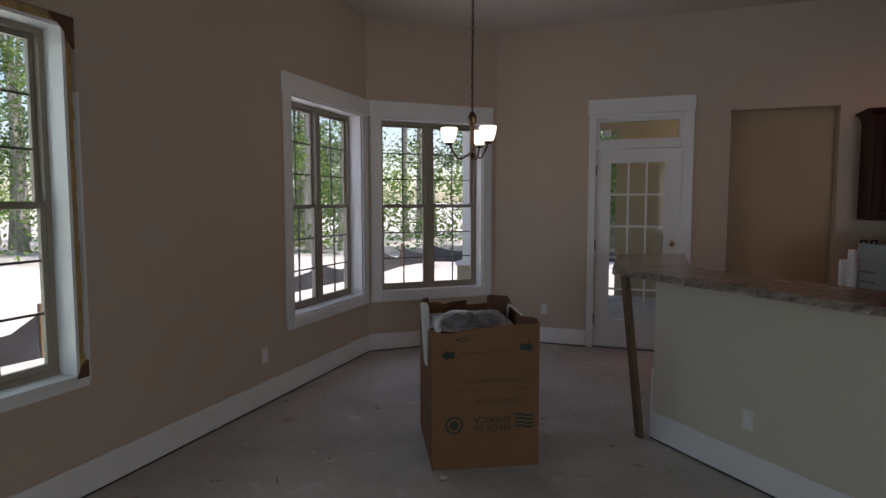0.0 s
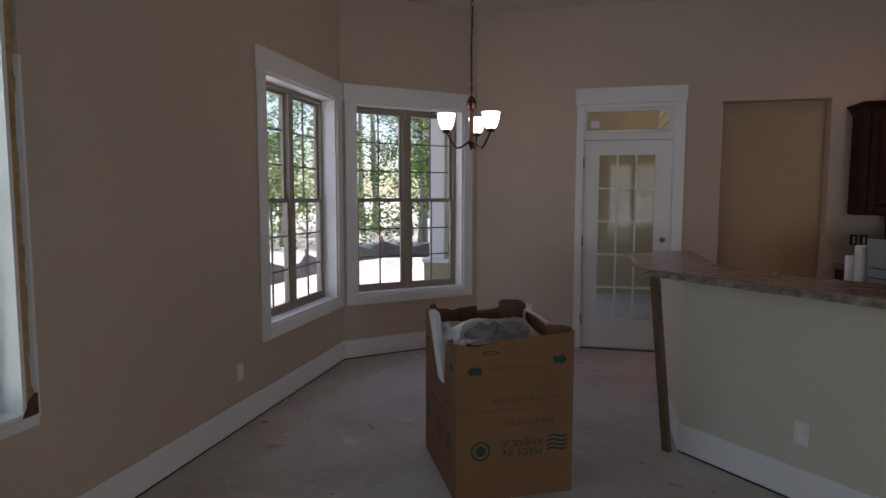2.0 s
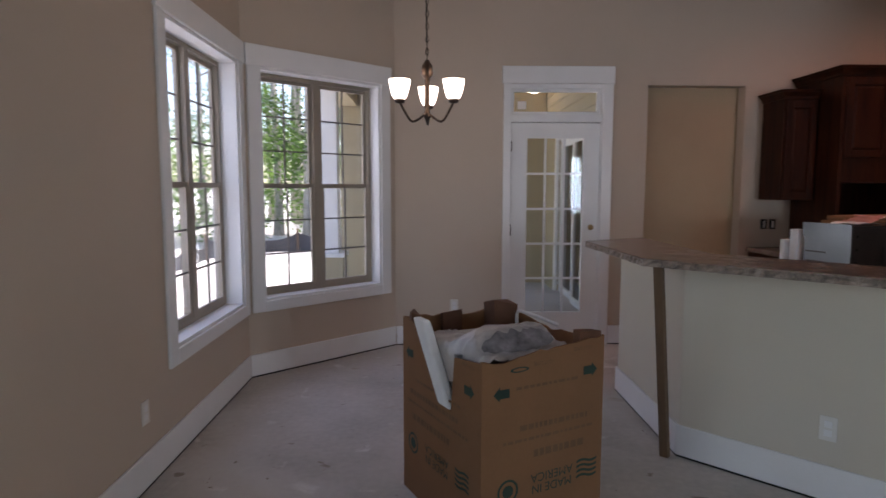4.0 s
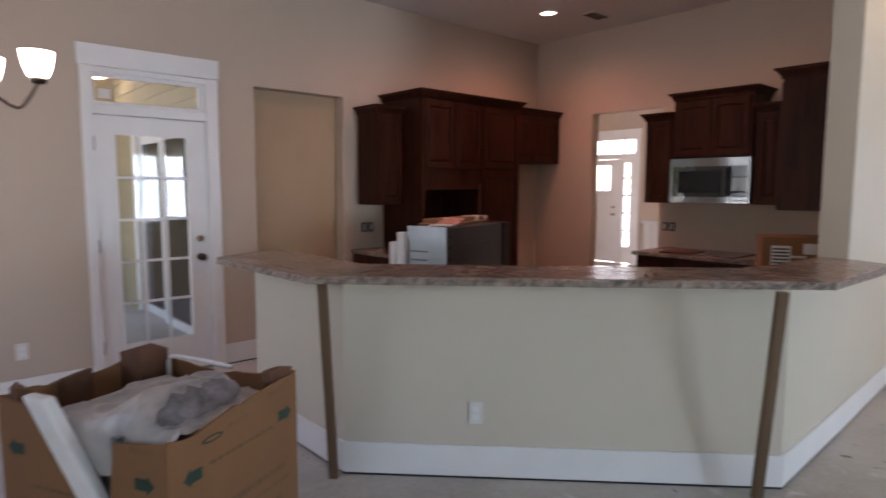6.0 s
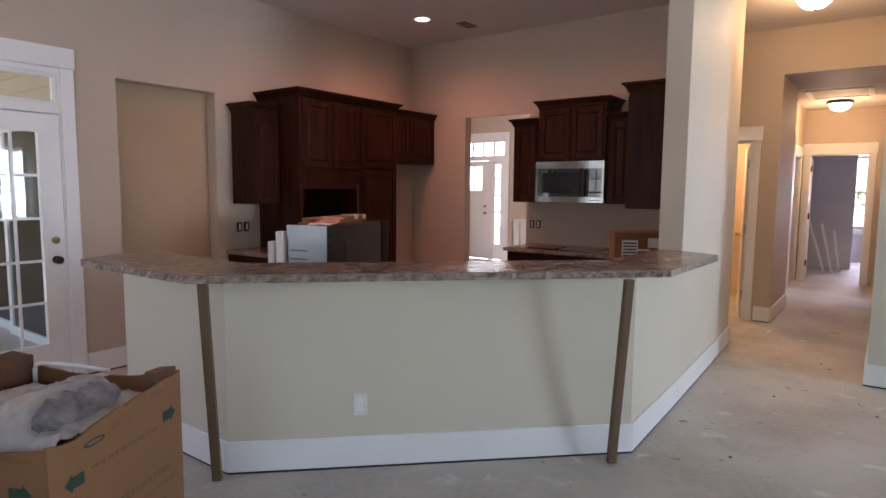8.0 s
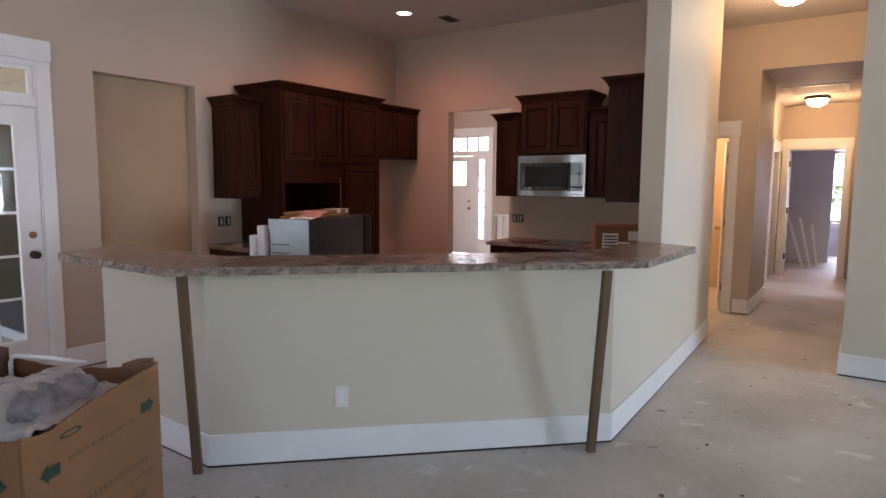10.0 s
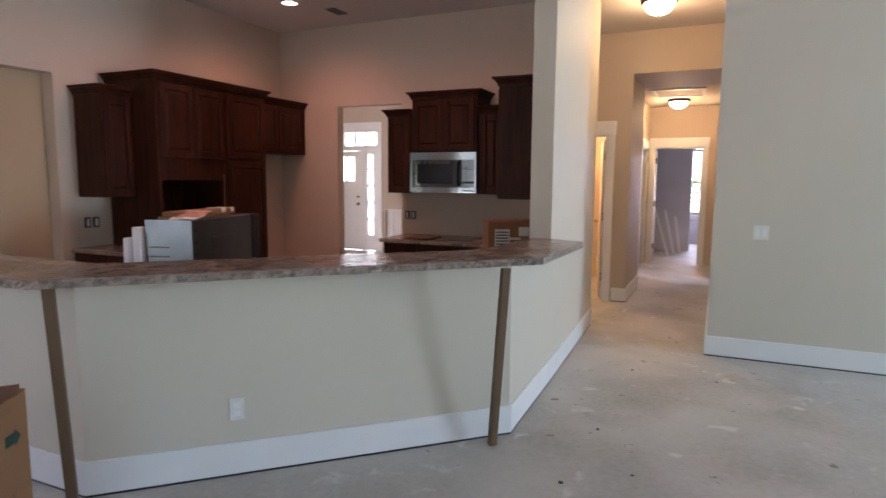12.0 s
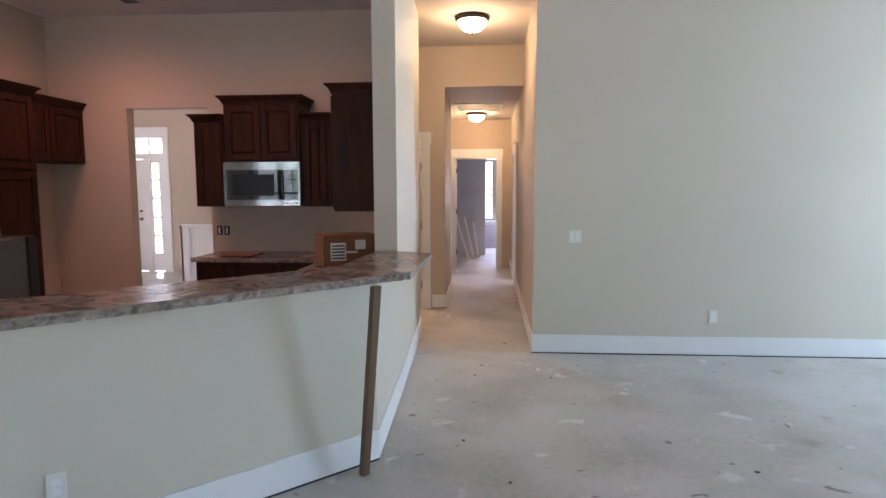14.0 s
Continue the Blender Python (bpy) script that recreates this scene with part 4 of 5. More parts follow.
# microwave
mw = thing("microwave", pose(KX - 0.402, 4.55, 1.385, 0, 0, -90), "stainless over-range microwave with a dark glass door", "microwave")
W, H = 0.755, 0.418
boxpart("case", (0, 0.02, 0, W, 0.40, H), SHEET_DARK, mw)
bm = bmesh.new()
box(bm, 0, 0.0, 0, W, 0.0195, 0.055), box(bm, 0, 0.0, H - 0.075, W, 0.0195, H)
box(bm, 0, 0.0, 0.055, 0.028, 0.0195, H - 0.075), box(bm, W - 0.022, 0.0, 0.055, W, 0.0195, H - 0.075)
part("steel_front", bm, STEEL, mw)
boxpart("door_glass", (0.028, 0.004, 0.055, 0.565, 0.0195, H - 0.075), MIRROR_GLASS, mw)
boxpart("door_window", (0.085, 0.002, 0.095, 0.50, 0.0038, H - 0.12), BLACK, mw)
boxpart("control_panel", (0.585, 0.004, 0.055, W - 0.022, 0.0195, H - 0.075), MIRROR_GLASS, mw)
bm = bmesh.new()
tube(bm, [(0.572, 0.0, 0.07), (0.572, -0.035, 0.085), (0.572, -0.035, H - 0.105), (0.572, 0.0, H - 0.09)], 0.010, 10)
part("handle", bm, BLACK, mw, smooth=True)
for k in range(5):
    boxpart("button", (0.61 + 0.025 * k, 0.0015, 0.018, 0.626 + 0.025 * k, -0.0005, 0.03), SHEET, mw)

# wall oven waiting in the middle of the kitchen
ov = thing("unboxed_oven", pose(1.95, 5.10, 0, 0, 0, 17), "unboxed steel wall oven standing on the floor", "oven")
L, DP, HT = 1.17, 0.36, 1.195
boxpart("side_panel", (0.0, 0.006, 0.03, L - 0.17, DP, HT), SHEET_DARK, ov, bevel=0.004)
boxpart("back_panel", (-0.012, 0.0, 0.03, -0.0005, DP, HT - 0.002), SHEET, ov)
boxpart("top_flange", (-0.020, -0.004, HT - 0.09, -0.0125, DP + 0.01, HT + 0.012), SHEET, ov)
for z in (HT - 0.20, HT - 0.27):
    boxpart("louvre", (-0.018, 0.18, z, -0.0125, DP - 0.02, z + 0.012), SHEET_DARK, ov)
boxpart("door", (L - 0.165, -0.006, 0.03, L - 0.03, DP + 0.006, HT + 0.004), RUBBER, ov, bevel=0.006)
boxpart("door_trim", (L - 0.029, 0.0, 0.03, L - 0.018, DP, HT), STEEL, ov)
boxpart("access_plate", (0.30, 0.0005, HT - 0.36, 0.72, 0.0055, HT - 0.14), SHEET_DARK, ov)
for k in range(4):
    boxpart("screw", (0.04, 0.002, HT - 0.08 - k * 0.09, 0.058, 0.0055, HT - 0.062 - k * 0.09), RUBBER, ov)
boxpart("foot", (0.02, 0.02, 0, 0.10, DP - 0.02, 0.03), RUBBER, ov)
boxpart("foot", (L - 0.2, 0.02, 0, L - 0.12, DP - 0.02, 0.03), RUBBER, ov)
fo = thing("foam_sheets", pose(1.80, 5.47, 0, 0, 0, 17), "white foam packing sheets standing against the oven", "packing foam")
boxpart("sheet", (0.0, 0.0, 0, 0.07, 0.07, 1.15), STYRO, fo, bevel=0.006)
boxpart("sheet", (-0.03, 0.085, 0, 0.05, 0.125, 1.07), STYRO, fo, bevel=0.006)
cd = thing("flattened_carton", pose(1.95, 5.10, HT + 0.002, 0, 0, 17), "flattened cardboard carton lying along the top of the oven", "cardboard")
boxpart("board", (0.16, DP - 0.15, 0.0, L - 0.06, DP + 0.02, 0.022), CARD, cd, bevel=0.006)
boxpart("folded_board", (0.20, DP - 0.14, 0.0225, L - 0.04, DP + 0.01, 0.058), CARD, cd, bevel=0.010)
boxpart("tape", (L - 0.30, DP - 0.143, 0.020, L - 0.23, DP + 0.013, 0.0595), PLASTIC, cd, "pale packing tape")
boxpart("tape", (L - 0.13, DP - 0.143, 0.020, L - 0.08, DP + 0.013, 0.0595), PLASTIC, cd, "pale packing tape")
pp = thing("manual_packet", pose(2.05, 5.15, HT + 0.003, 0, 0, 25), "crumpled white and pink manual packet on the oven", "papers")
for k, (a, b, tilt, red) in enumerate(((0.0, 0.02, 5, 0), (0.10, 0.0, 16, 1), (0.19, 0.03, 9, 0))):
    bm = bmesh.new()
    rows_p = []
    for i in range(9):
        rows_p.append([bm.verts.new((a + 0.17 * i / 8, b + 0.20 * j / 6, 0.004 + 0.14 * math.tan(radians(tilt)) * (i / 8) + 0.020 * abs(noise.noise(Vector((i * 0.5 + 3 * k, j * 0.6, k)))) + 0.012 * k)) for j in range(7)])
    for i in range(8):
        for j in range(6):
            bm.faces.new((rows_p[i][j], rows_p[i + 1][j], rows_p[i + 1][j + 1], rows_p[i][j + 1]))
    leafp = part("cover" if red else "leaf", bm, PRINT_RED if red else PAPER, pp)
    thick = leafp.modifiers.new("thickness", "SOLIDIFY")
    thick.thickness = 0.003

# carton on the worktop
cb = thing("cardboard_box", pose(3.79, 2.945, 0.904, 0, 0, -62), "taped brown cardboard box with white labels on the worktop", "box")
bw, bd, bh = 0.46, 0.34, 0.255
boxpart("carton", (-bw, 0, 0, 0, bd, bh), CARD, cb, bevel=0.004)
boxpart("label", (-bw + 0.06, -0.002, 0.04, -bw + 0.19, -0.0005, 0.19), PAPER, cb, "white shipping label")
for k in range(5):
    boxpart("label_line", (-bw + 0.07, -0.0032, 0.055 + 0.026 * k, -bw + 0.18, -0.0022, 0.067 + 0.026 * k), INK, cb)
boxpart("label", (-bw + 0.27, -0.002, 0.13, -bw + 0.36, -0.0005, 0.21), PAPER, cb, "small white label")
boxpart("tape", (-bw + 0.17, -0.0018, 0.10, -bw + 0.29, -0.0004, 0.118), PLASTIC, cb)

# ---- open appliance carton in the dining area ----
CW, CD, CHT = 0.614, 0.705, 0.832
ct = thing("appliance_carton", pose(-0.730, 3.292, 0, 0, 0, 27.3), "open brown appliance carton with foam and wrapped appliance", "cardboard box")
TH = 0.010


def sheet(outline, a, b, c0, c1, name="panel", material=CARD):
    """An upright sheet with the outline (along, height) between c0 and c1 across; axis a or b."""
    bm = bmesh.new()
    lo = [bm.verts.new((u, c0, z) if a else (c0, u, z)) for u, z in outline]
    hi = [bm.verts.new((u, c1, z) if a else (c1, u, z)) for u, z in outline]
    bm.faces.new(lo), bm.faces.new(hi)
    n = len(lo)
    for i in range(n):
        bm.faces.new((lo[i], lo[(i + 1) % n], hi[(i + 1) % n], hi[i]))
    return part(name, bm, material, ct)


def ragged(points, step=0.035, amount=0.007):
    out = []
    for (u0, z0), (u1, z1) in zip(points, points[1:]):
        n = max(1, int(math.hypot(u1 - u0, z1 - z0) / step))
        for k in range(n):
            f = k / n
            out.append((u0 + (u1 - u0) * f, z0 + (z1 - z0) * f + (random.uniform(-amount, amount) if k else 0)))
    return out + [points[-1]]


front = [(0, 0), (CW, 0)] + ragged([(CW, CHT), (CW * 0.80, CHT - 0.012), (CW * 0.4, CHT - 0.03), (0.10, CHT - 0.055), (0, CHT - 0.035)])
sheet(front, True, False, 0, TH, "front_panel")
side = [(TH + 0.001, 0), (CD, 0)] + ragged([(CD, CHT + 0.01), (CD - 0.20, CHT - 0.005), (CD - 0.24, CHT - 0.16)], 0.05) + [(0.24, CHT - 0.31), (0.21, CHT - 0.07), (TH + 0.001, CHT - 0.045)]
sheet(side, False, True, 0, TH, "side_panel")
back = [(TH, 0), (CW, 0)] + ragged([(CW, CHT), (CW * 0.5, CHT - 0.01), (TH, CHT + 0.01)])
sheet(back, True, False, CD - TH, CD, "back_panel")
side2 = [(TH, 0), (CD - TH, 0)] + ragged([(CD - TH, CHT), (CD * 0.5, CHT - 0.05), (TH, CHT)])
sheet(side2, False, True, CW - TH, CW, "side_panel")
# torn flaps and inner corner posts
for x0, y0, x1, y1, z0, z1 in ((0.455, CD - 0.11, 0.585, CD - 0.015, 0.6, CHT + 0.05), (CW - 0.13, 0.015, CW - 0.02, 0.05, 0.6, CHT + 0.022), (0.20, CD - 0.05, 0.30, CD - 0.015, 0.6, CHT + 0.015), (0.015, CD - 0.07, 0.055, CD - 0.015, 0.6, CHT + 0.025)):
    bm = bmesh.new()
    vs = box(bm, x0, y0, z0, x1, y1, z1)
    for v in vs[4:]:
        v.co += Vector((random.uniform(-0.015, 0.015), random.uniform(-0.015, 0.015), random.uniform(-0.02, 0.02)))
    part("corner_post", bm, CARD_IN, ct, "torn brown corner pad")
# the wrapped appliance inside: a low film sheet with one raised, rounded control panel
bm = bmesh.new()
nu, nw = 72, 64
grid = []


def ramp_up(a, b, q):
    q = min(1.0, max(0.0, (q - a) / (b - a)))
    return q * q * (3 - 2 * q)


for i in range(nu + 1):
    row = []
    for j in range(nw + 1):
        u, w = i / nu, j / nw
        x, y = 0.03 + (CW - 0.11) * u, 0.014 + (CD - 0.13) * w
        edge = min(u, 1 - u, 1 - w)
        ridge = ramp_up(0.03, 0.17, y) * (1 - ramp_up(0.22, 0.40, y)) * ramp_up(-0.05, 0.16, x) * (1 - ramp_up(0.40, 0.50, x + 0.25 * abs(y - 0.19)))
        h = CHT - 0.085 + 0.03 * ramp_up(0.0, 0.06, edge) + 0.085 * ridge
        creases = noise.noise(Vector((x * 3.0 + y * 8.0, y * 2.5 - x * 4.0, 0.3)))
        cross = noise.noise(Vector((x * 9.0 - y * 4.0, y * 5.0 + x * 2.0, 4.1)))
        fine = noise.noise(Vector((x * 26 + y * 11, y * 19, 2.3)))
        fold = 0.014 * (1 - abs(creases)) ** 9 + 0.010 * (1 - abs(cross)) ** 12 + 0.004 * abs(fine)
        row.append(bm.verts.new((x, y, h + fold * (1 - 0.45 * ridge) - 0.13 * (edge < 0.001))))
    grid.append(row)
for i in range(nu):
    for j in range(nw):
        bm.faces.new((grid[i][j], grid[i + 1][j], grid[i + 1][j + 1], grid[i][j + 1]))
part("plastic_wrap", bm, FILM, ct, "crumpled clear plastic wrap over the appliance", True)
bm = bmesh.new()
strip = []
for q in range(41):
    f = q / 40
    x = 0.065 + 0.345 * f
    y_lo = 0.058 + 0.022 * abs(2 * f - 1) ** 3 + 0.012 * noise.noise(Vector((f * 9, 0.5, 3.0)))
    y_hi = 0.142 - 0.030 * abs(2 * f - 1) ** 3 + 0.016 * noise.noise(Vector((f * 11, 7.5, 1.0)))
    strip.append([bm.verts.new((x, y, CHT - 0.055 + 0.085 * ramp_up(0.03, 0.17, y) * ramp_up(-0.05, 0.16, x) + 0.0125)) for y in [y_lo + (y_hi - y_lo) * k / 4 for k in range(5)]])
for a, b in zip(strip, strip[1:]):
    for q in range(4):
        bm.faces.new((a[q], b[q], b[q + 1], a[q + 1]))
part("control_panel", bm, PANEL_GREY, ct, "dark control panel showing through the film", True)
boxpart("appliance", (0.04, 0.04, 0.02, CW - 0.09, CD - 0.14, CHT - 0.12), SHEET_DARK, ct)
bm = bmesh.new()
vs = box(bm, -0.012, 0.235, CHT - 0.30, 0.036, 0.335, CHT + 0.03)
for v in vs:
    v.co.y += 0.25 * (v.co.z - (CHT - 0.30)) / 0.33
part("foam_slab", bm, STYRO, ct, "white foam slab leaning out of a torn notch", bevel=0.012)
bm = bmesh.new()
vs = box(bm, 0.0125, 0.205, CHT - 0.33, 0.05, 0.232, CHT - 0.06)
part("steel_corner", bm, SHEET, ct, "bare steel corner of the appliance")
bm = bmesh.new()
tube(bm, [(0.568, CD - 0.135, CHT - 0.09), (0.568, CD - 0.135, CHT - 0.015), (0.569, CD - 0.142, CHT + 0.002), (0.570, CD - 0.16, CHT + 0.008), (0.574, CD - 0.30, CHT + 0.004), (0.578, CD - 0.44, CHT - 0.008)], 0.0085, 8)
part("foam_bar", bm, STYRO, ct, "bent white packing bar", True)

# printing on the carton: arrows, a round mark, bars for small print, upside-down words


def arrow(face, u, z, w, h, way):
    """A dark arrow mark; face 0 is the front, 1 the side."""
    pts = [(-0.5, -0.30), (0.1, -0.30), (0.1, -0.5), (0.5, 0.0), (0.1, 0.5), (0.1, 0.30), (-0.5, 0.30)]
    bm = bmesh.new()
    vs = []
    for a, b in pts:
        uu, zz = u + way * a * w, z + b * h
        vs.append(bm.verts.new((uu, -0.0012, zz) if face == 0 else (-0.0012, uu, zz)))
    bm.faces.new(vs)
    part("printed_arrow", bm, INK, ct, "dark green printed arrow")


def words(text, size, material, face, u, z, upside=True):
    cu = bpy.data.curves.new("printed_word", "FONT")
    cu.body, cu.size, cu.align_x, cu.align_y = text, size, "CENTER", "CENTER"
    tmp = bpy.data.objects.new("printed_word", cu)
    scene.collection.objects.link(tmp)
    me = bpy.data.meshes.new_from_object(tmp.evaluated_get(bpy.context.evaluated_depsgraph_get()))
    bpy.data.objects.remove(tmp)
    me.materials.clear()
    me.materials.append(material)
    ob = new("printed_word", me)
    ob.parent = ct
    turn = 180 if upside else 0
    if face == 0:
        ob.matrix_basis = pose(u, -0.0015, z, 90, 0, 0) @ pose(0, 0, 0, 0, 0, turn)
    else:
        ob.matrix_basis = pose(-0.0015, u, z, 90, 0, -90) @ pose(0, 0, 0, 0, 0, turn)
    return tagged(ob, "upside-down printed words")


def bars(face, u0, u1, z, h, material=INK_BROWN):
    bm = bmesh.new()
    u = u0
    while u < u1:
        w = random.uniform(0.012, 0.035)
        q = min(u + w, u1)
        vs = [(u, z), (q, z), (q, z + h), (u, z + h)]
        bm.faces.new([bm.verts.new((a, -0.001, b) if face == 0 else (-0.001, a, b)) for a, b in vs])
        u = q + 0.008
    part("small_print", bm, material, ct)


for face, width in ((0, CW), (1, CD)):
    arrow(face, 0.09, CHT - 0.175, 0.075, 0.06, -1)
    arrow(face, width - 0.075, CHT - 0.14 if face == 0 else CHT - 0.15, 0.075, 0.06, 1)
    bars(face, 0.16, width - 0.14, CHT - 0.17 - 0.10 * face, 0.012)
    bars(face, 0.18, width - 0.08, CHT - 0.34, 0.022)
    bars(face, 0.10, width - 0.05, CHT - 0.385, 0.012)
    bars(face, 0.25, width - 0.10, CHT - 0.46, 0.03)
    mark = 0.125 if face == 0 else width - 0.11
    bm = bmesh.new()
    ring = [[(mark + r * math.cos(2 * math.pi * k / 28), 0.255 + r * math.sin(2 * math.pi * k / 28)) for k in range(28)] for r in (0.050, 0.040, 0.026)]
    vv = [[bm.verts.new((a, -0.0012, b) if face == 0 else (-0.0012, a, b)) for a, b in rg] for rg in ring]
    for k in range(28):
        bm.faces.new((vv[0][k], vv[0][(k + 1) % 28], vv[1][(k + 1) % 28], vv[1][k]))
    bm.faces.new(vv[2])
    part("round_mark", bm, INK, ct, "dark green round printed mark")
    wu = 0.345 if face == 0 else width - 0.34
    words("MADE IN", 0.052, INK, face, wu, 0.235)
    words("AMERICA", 0.052, INK, face, wu, 0.283)
    fl = 0.53 if face == 0 else width - 0.56
    for k in range(4):
        bm = bmesh.new()
        up, dn = [], []
        for q in range(9):
            a = fl - 0.055 + 0.11 * q / 8
            wv = 0.228 + 0.022 * k + 0.006 * math.sin(q / 8 * 2 * math.pi)
            for lst, zz in ((up, wv + 0.011), (dn, wv)):
                lst.append(bm.verts.new((a, -0.0012, zz) if face == 0 else (-0.0012, a, zz)))
        for q in range(8):
            bm.faces.new((dn[q], dn[q + 1], up[q + 1], up[q]))
        part("flag_stripe", bm, INK, ct)
bm = bmesh.new()
outer = [(0.175 + 0.045 * math.cos(a) * (1 if r else 0.72), CHT - 0.088 + (0.011 if r else 0.006) * math.sin(a)) for r in (1, 0) for a in [2 * math.pi * q / 20 for q in range(20)]]
vv = [bm.verts.new((a, -0.0012, b)) for a, b in outer]
for q in range(20):
    bm.faces.new((vv[q], vv[(q + 1) % 20], vv[20 + (q + 1) % 20], vv[20 + q]))
part("hand_slot_print", bm, INK, ct, "printed outline of a hand slot")
words("CUT LINE", 0.022, INK_BROWN, 1, 0.10, CHT - 0.075)
words("CUT LINE", 0.022, INK_BROWN, 0, 0.29, CHT - 0.075)
words("CUT LINE", 0.022, INK_BROWN, 0, CW - 0.12, CHT - 0.04)

# ---- front door in the entrance hall ----
fd = thing("door_2", along((9.6, 9.5), (9.6, 4.55)), "closed white front door with lites, sidelight and transom", "door", kind="structure")
S0, S1 = 9.5 - 9.42, 9.5 - 8.02
boxpart("header_casing", (S0 - 0.02, -0.026, 2.56, S1 + 0.10, -0.002, 2.70), WHITE, fd)
boxpart("side_casing", (S1, -0.02, 0, S1 + 0.09, -0.002, 2.559), WHITE, fd)
boxpart("transom_bar", (S0, 0.0, 2.12, S1, 0.09, 2.22), WHITE, fd)
boxpart("head_jamb", (S0, 0.0, 2.50, S1, 0.09, 2.56), WHITE, fd)
boxpart("mullion", (S0 + 0.98, 0.0, 0, S0 + 1.09, 0.09, 2.12), WHITE, fd)
boxpart("jamb", (S1 - 0.09, 0.0, 0, S1, 0.09, 2.12), WHITE, fd)
for k in range(6):
    boxpart("transom_mullion", (S0 + k * (S1 - S0 - 0.04) / 5, 0.01, 2.22, S0 + k * (S1 - S0 - 0.04) / 5 + 0.04, 0.08, 2.50), WHITE, fd)
g = boxpart("transom_pane", (S0, 0.10, 2.2, S1, 0.104, 2.5), GLASS, fd)
g.visible_shadow = False
leaf = new("door_leaf")
leaf.parent = fd
a, b = S0 + 0.06, S0 + 0.97
bm = bmesh.new()
box(bm, a, 0.02, 0.02, b, 0.065, 1.48), box(bm, a, 0.02, 2.0, b, 0.065, 2.11), box(bm, a, 0.02, 1.48, a + 0.16, 0.065, 2.0), box(bm, b - 0.16, 0.02, 1.48, b, 0.065, 2.0)
for k in (1, 2):
    x = a + 0.16 + (b - a - 0.32) * k / 3
    box(bm, x - 0.015, 0.02, 1.48, x + 0.015, 0.065, 2.0)
part("slab", bm, WHITE, leaf)
boxpart("pane", (a + 0.16, 0.04, 1.48, b - 0.16, 0.044, 2.0), GLASS, leaf).visible_shadow = False
boxpart("panel", (a + 0.14, 0.012, 0.25, (a + b) / 2 - 0.03, 0.0195, 1.35), WHITE, leaf, bevel=0.005)
boxpart("panel", ((a + b) / 2 + 0.03, 0.012, 0.25, b - 0.14, 0.0195, 1.35), WHITE, leaf, bevel=0.005)
for z, r in ((1.0, 0.03), (1.15, 0.025)):
    bm = bmesh.new()
    lathe(bm, [(0, 0), (r, 0), (r, 0.03), (r * 0.6, 0.055), (0, 0.056)], 16, pose(b - 0.07, 0.0195, z, 90, 0, 0))
    part("knob", bm, BRASS, leaf, smooth=True)
bm = bmesh.new()
q0, q1 = S0 + 1.09, S1 - 0.09
for z in (0.02, 0.32, 0.67, 1.02, 1.37, 1.72, 2.04):
    box(bm, q0, 0.02, z, q1, 0.06, z + (0.30 if z < 0.1 else 0.03 if z < 2 else 0.08))
box(bm, q0, 0.02, 0.32, q0 + 0.04, 0.06, 2.04), box(bm, q1 - 0.04, 0.02, 0.32, q1, 0.06, 2.04)
part("sidelight_frame", bm, WHITE, fd)
boxpart("sidelight_pane", (q0, 0.10, 0.3, q1, 0.104, 2.1), GLASS, fd).visible_shadow = False

# leaning trim boards in the far room
for k in range(3):
    e = thing("trim_board", pose(11.75 + 0.25 * k, 2.40 - 0.10 * k, 0.0, -17 + 4 * k, 0, 0), "white trim board leaning against the wall", "board", "leaning trim boards")
    boxpart("board", (0, 0, 0.0, 0.012, 0.04, 1.1 - 0.15 * k), WHITE, e)
lf = thing("door_3", pose(FARX + 0.14, 2.635, 0.012, 0, 0, 4), "white door standing open into the far room", "door", kind="structure")
boxpart("door_leaf", (0, 0, 0, 0.78, 0.035, 2.08), WHITE, lf)
wl = thing("door_4", pose(6.56, 2.87, 0.012, 0, 0, 12), "white door standing open into the washroom", "door", kind="structure")
boxpart("door_leaf", (0, 0, 0, 0.72, 0.035, 2.02), WHITE, wl)
bm = bmesh.new()
lathe(bm, [(0, 0), (0.028, 0), (0.012, 0.01), (0.012, 0.03), (0.028, 0.04), (0.028, 0.06), (0, 0.065)], 16, pose(0.66, 0.035, 0.95, -90, 0, 0))
part("knob", bm, BRASS, wl, smooth=True)

# crumbs and plaster scraps left on the bare floor
crumb_random = random.Random(41)
DEBRIS = mat("dark mortar crumb", (0.07, 0.06, 0.05), 0.9, spread=0.3, scale=30, fine=120, bump=0.2)
CRUMBS = ((2.28, 2.14), (4.81, 1.90), (3.56, 1.48), (3.59, 2.10), (1.97, 0.53), (1.53, 2.19), (4.65, 1.83), (1.76, 1.87))


def crumb(x, y, size, material, label, category, group):
    bm = bmesh.new()
    bmesh.ops.create_icosphere(bm, subdivisions=1, radius=size)
    for v in bm.verts:
        v.co *= crumb_random.uniform(0.65, 1.15)
        v.co.x *= 1.3
        v.co.z = max(0.0, v.co.z * 0.45 + size * 0.2)
    ob = part("debris", bm, material)
    ob.matrix_world = pose(x, y, 0.0, 0, 0, crumb_random.uniform(0, 360))
    tagged(ob, label, category, group)


for x, y in CRUMBS:
    crumb(x, y, crumb_random.uniform(0.009, 0.016), DEBRIS, "small dark mortar crumb lying on the dusty floor", "debris", "crumbs on the floor")
for x, y in ((-0.64, 3.23), (3.77, 1.57)):
    crumb(x, y, 0.02, PAPER, "small white plaster scrap lying on the dusty floor", "debris", "plaster scraps")

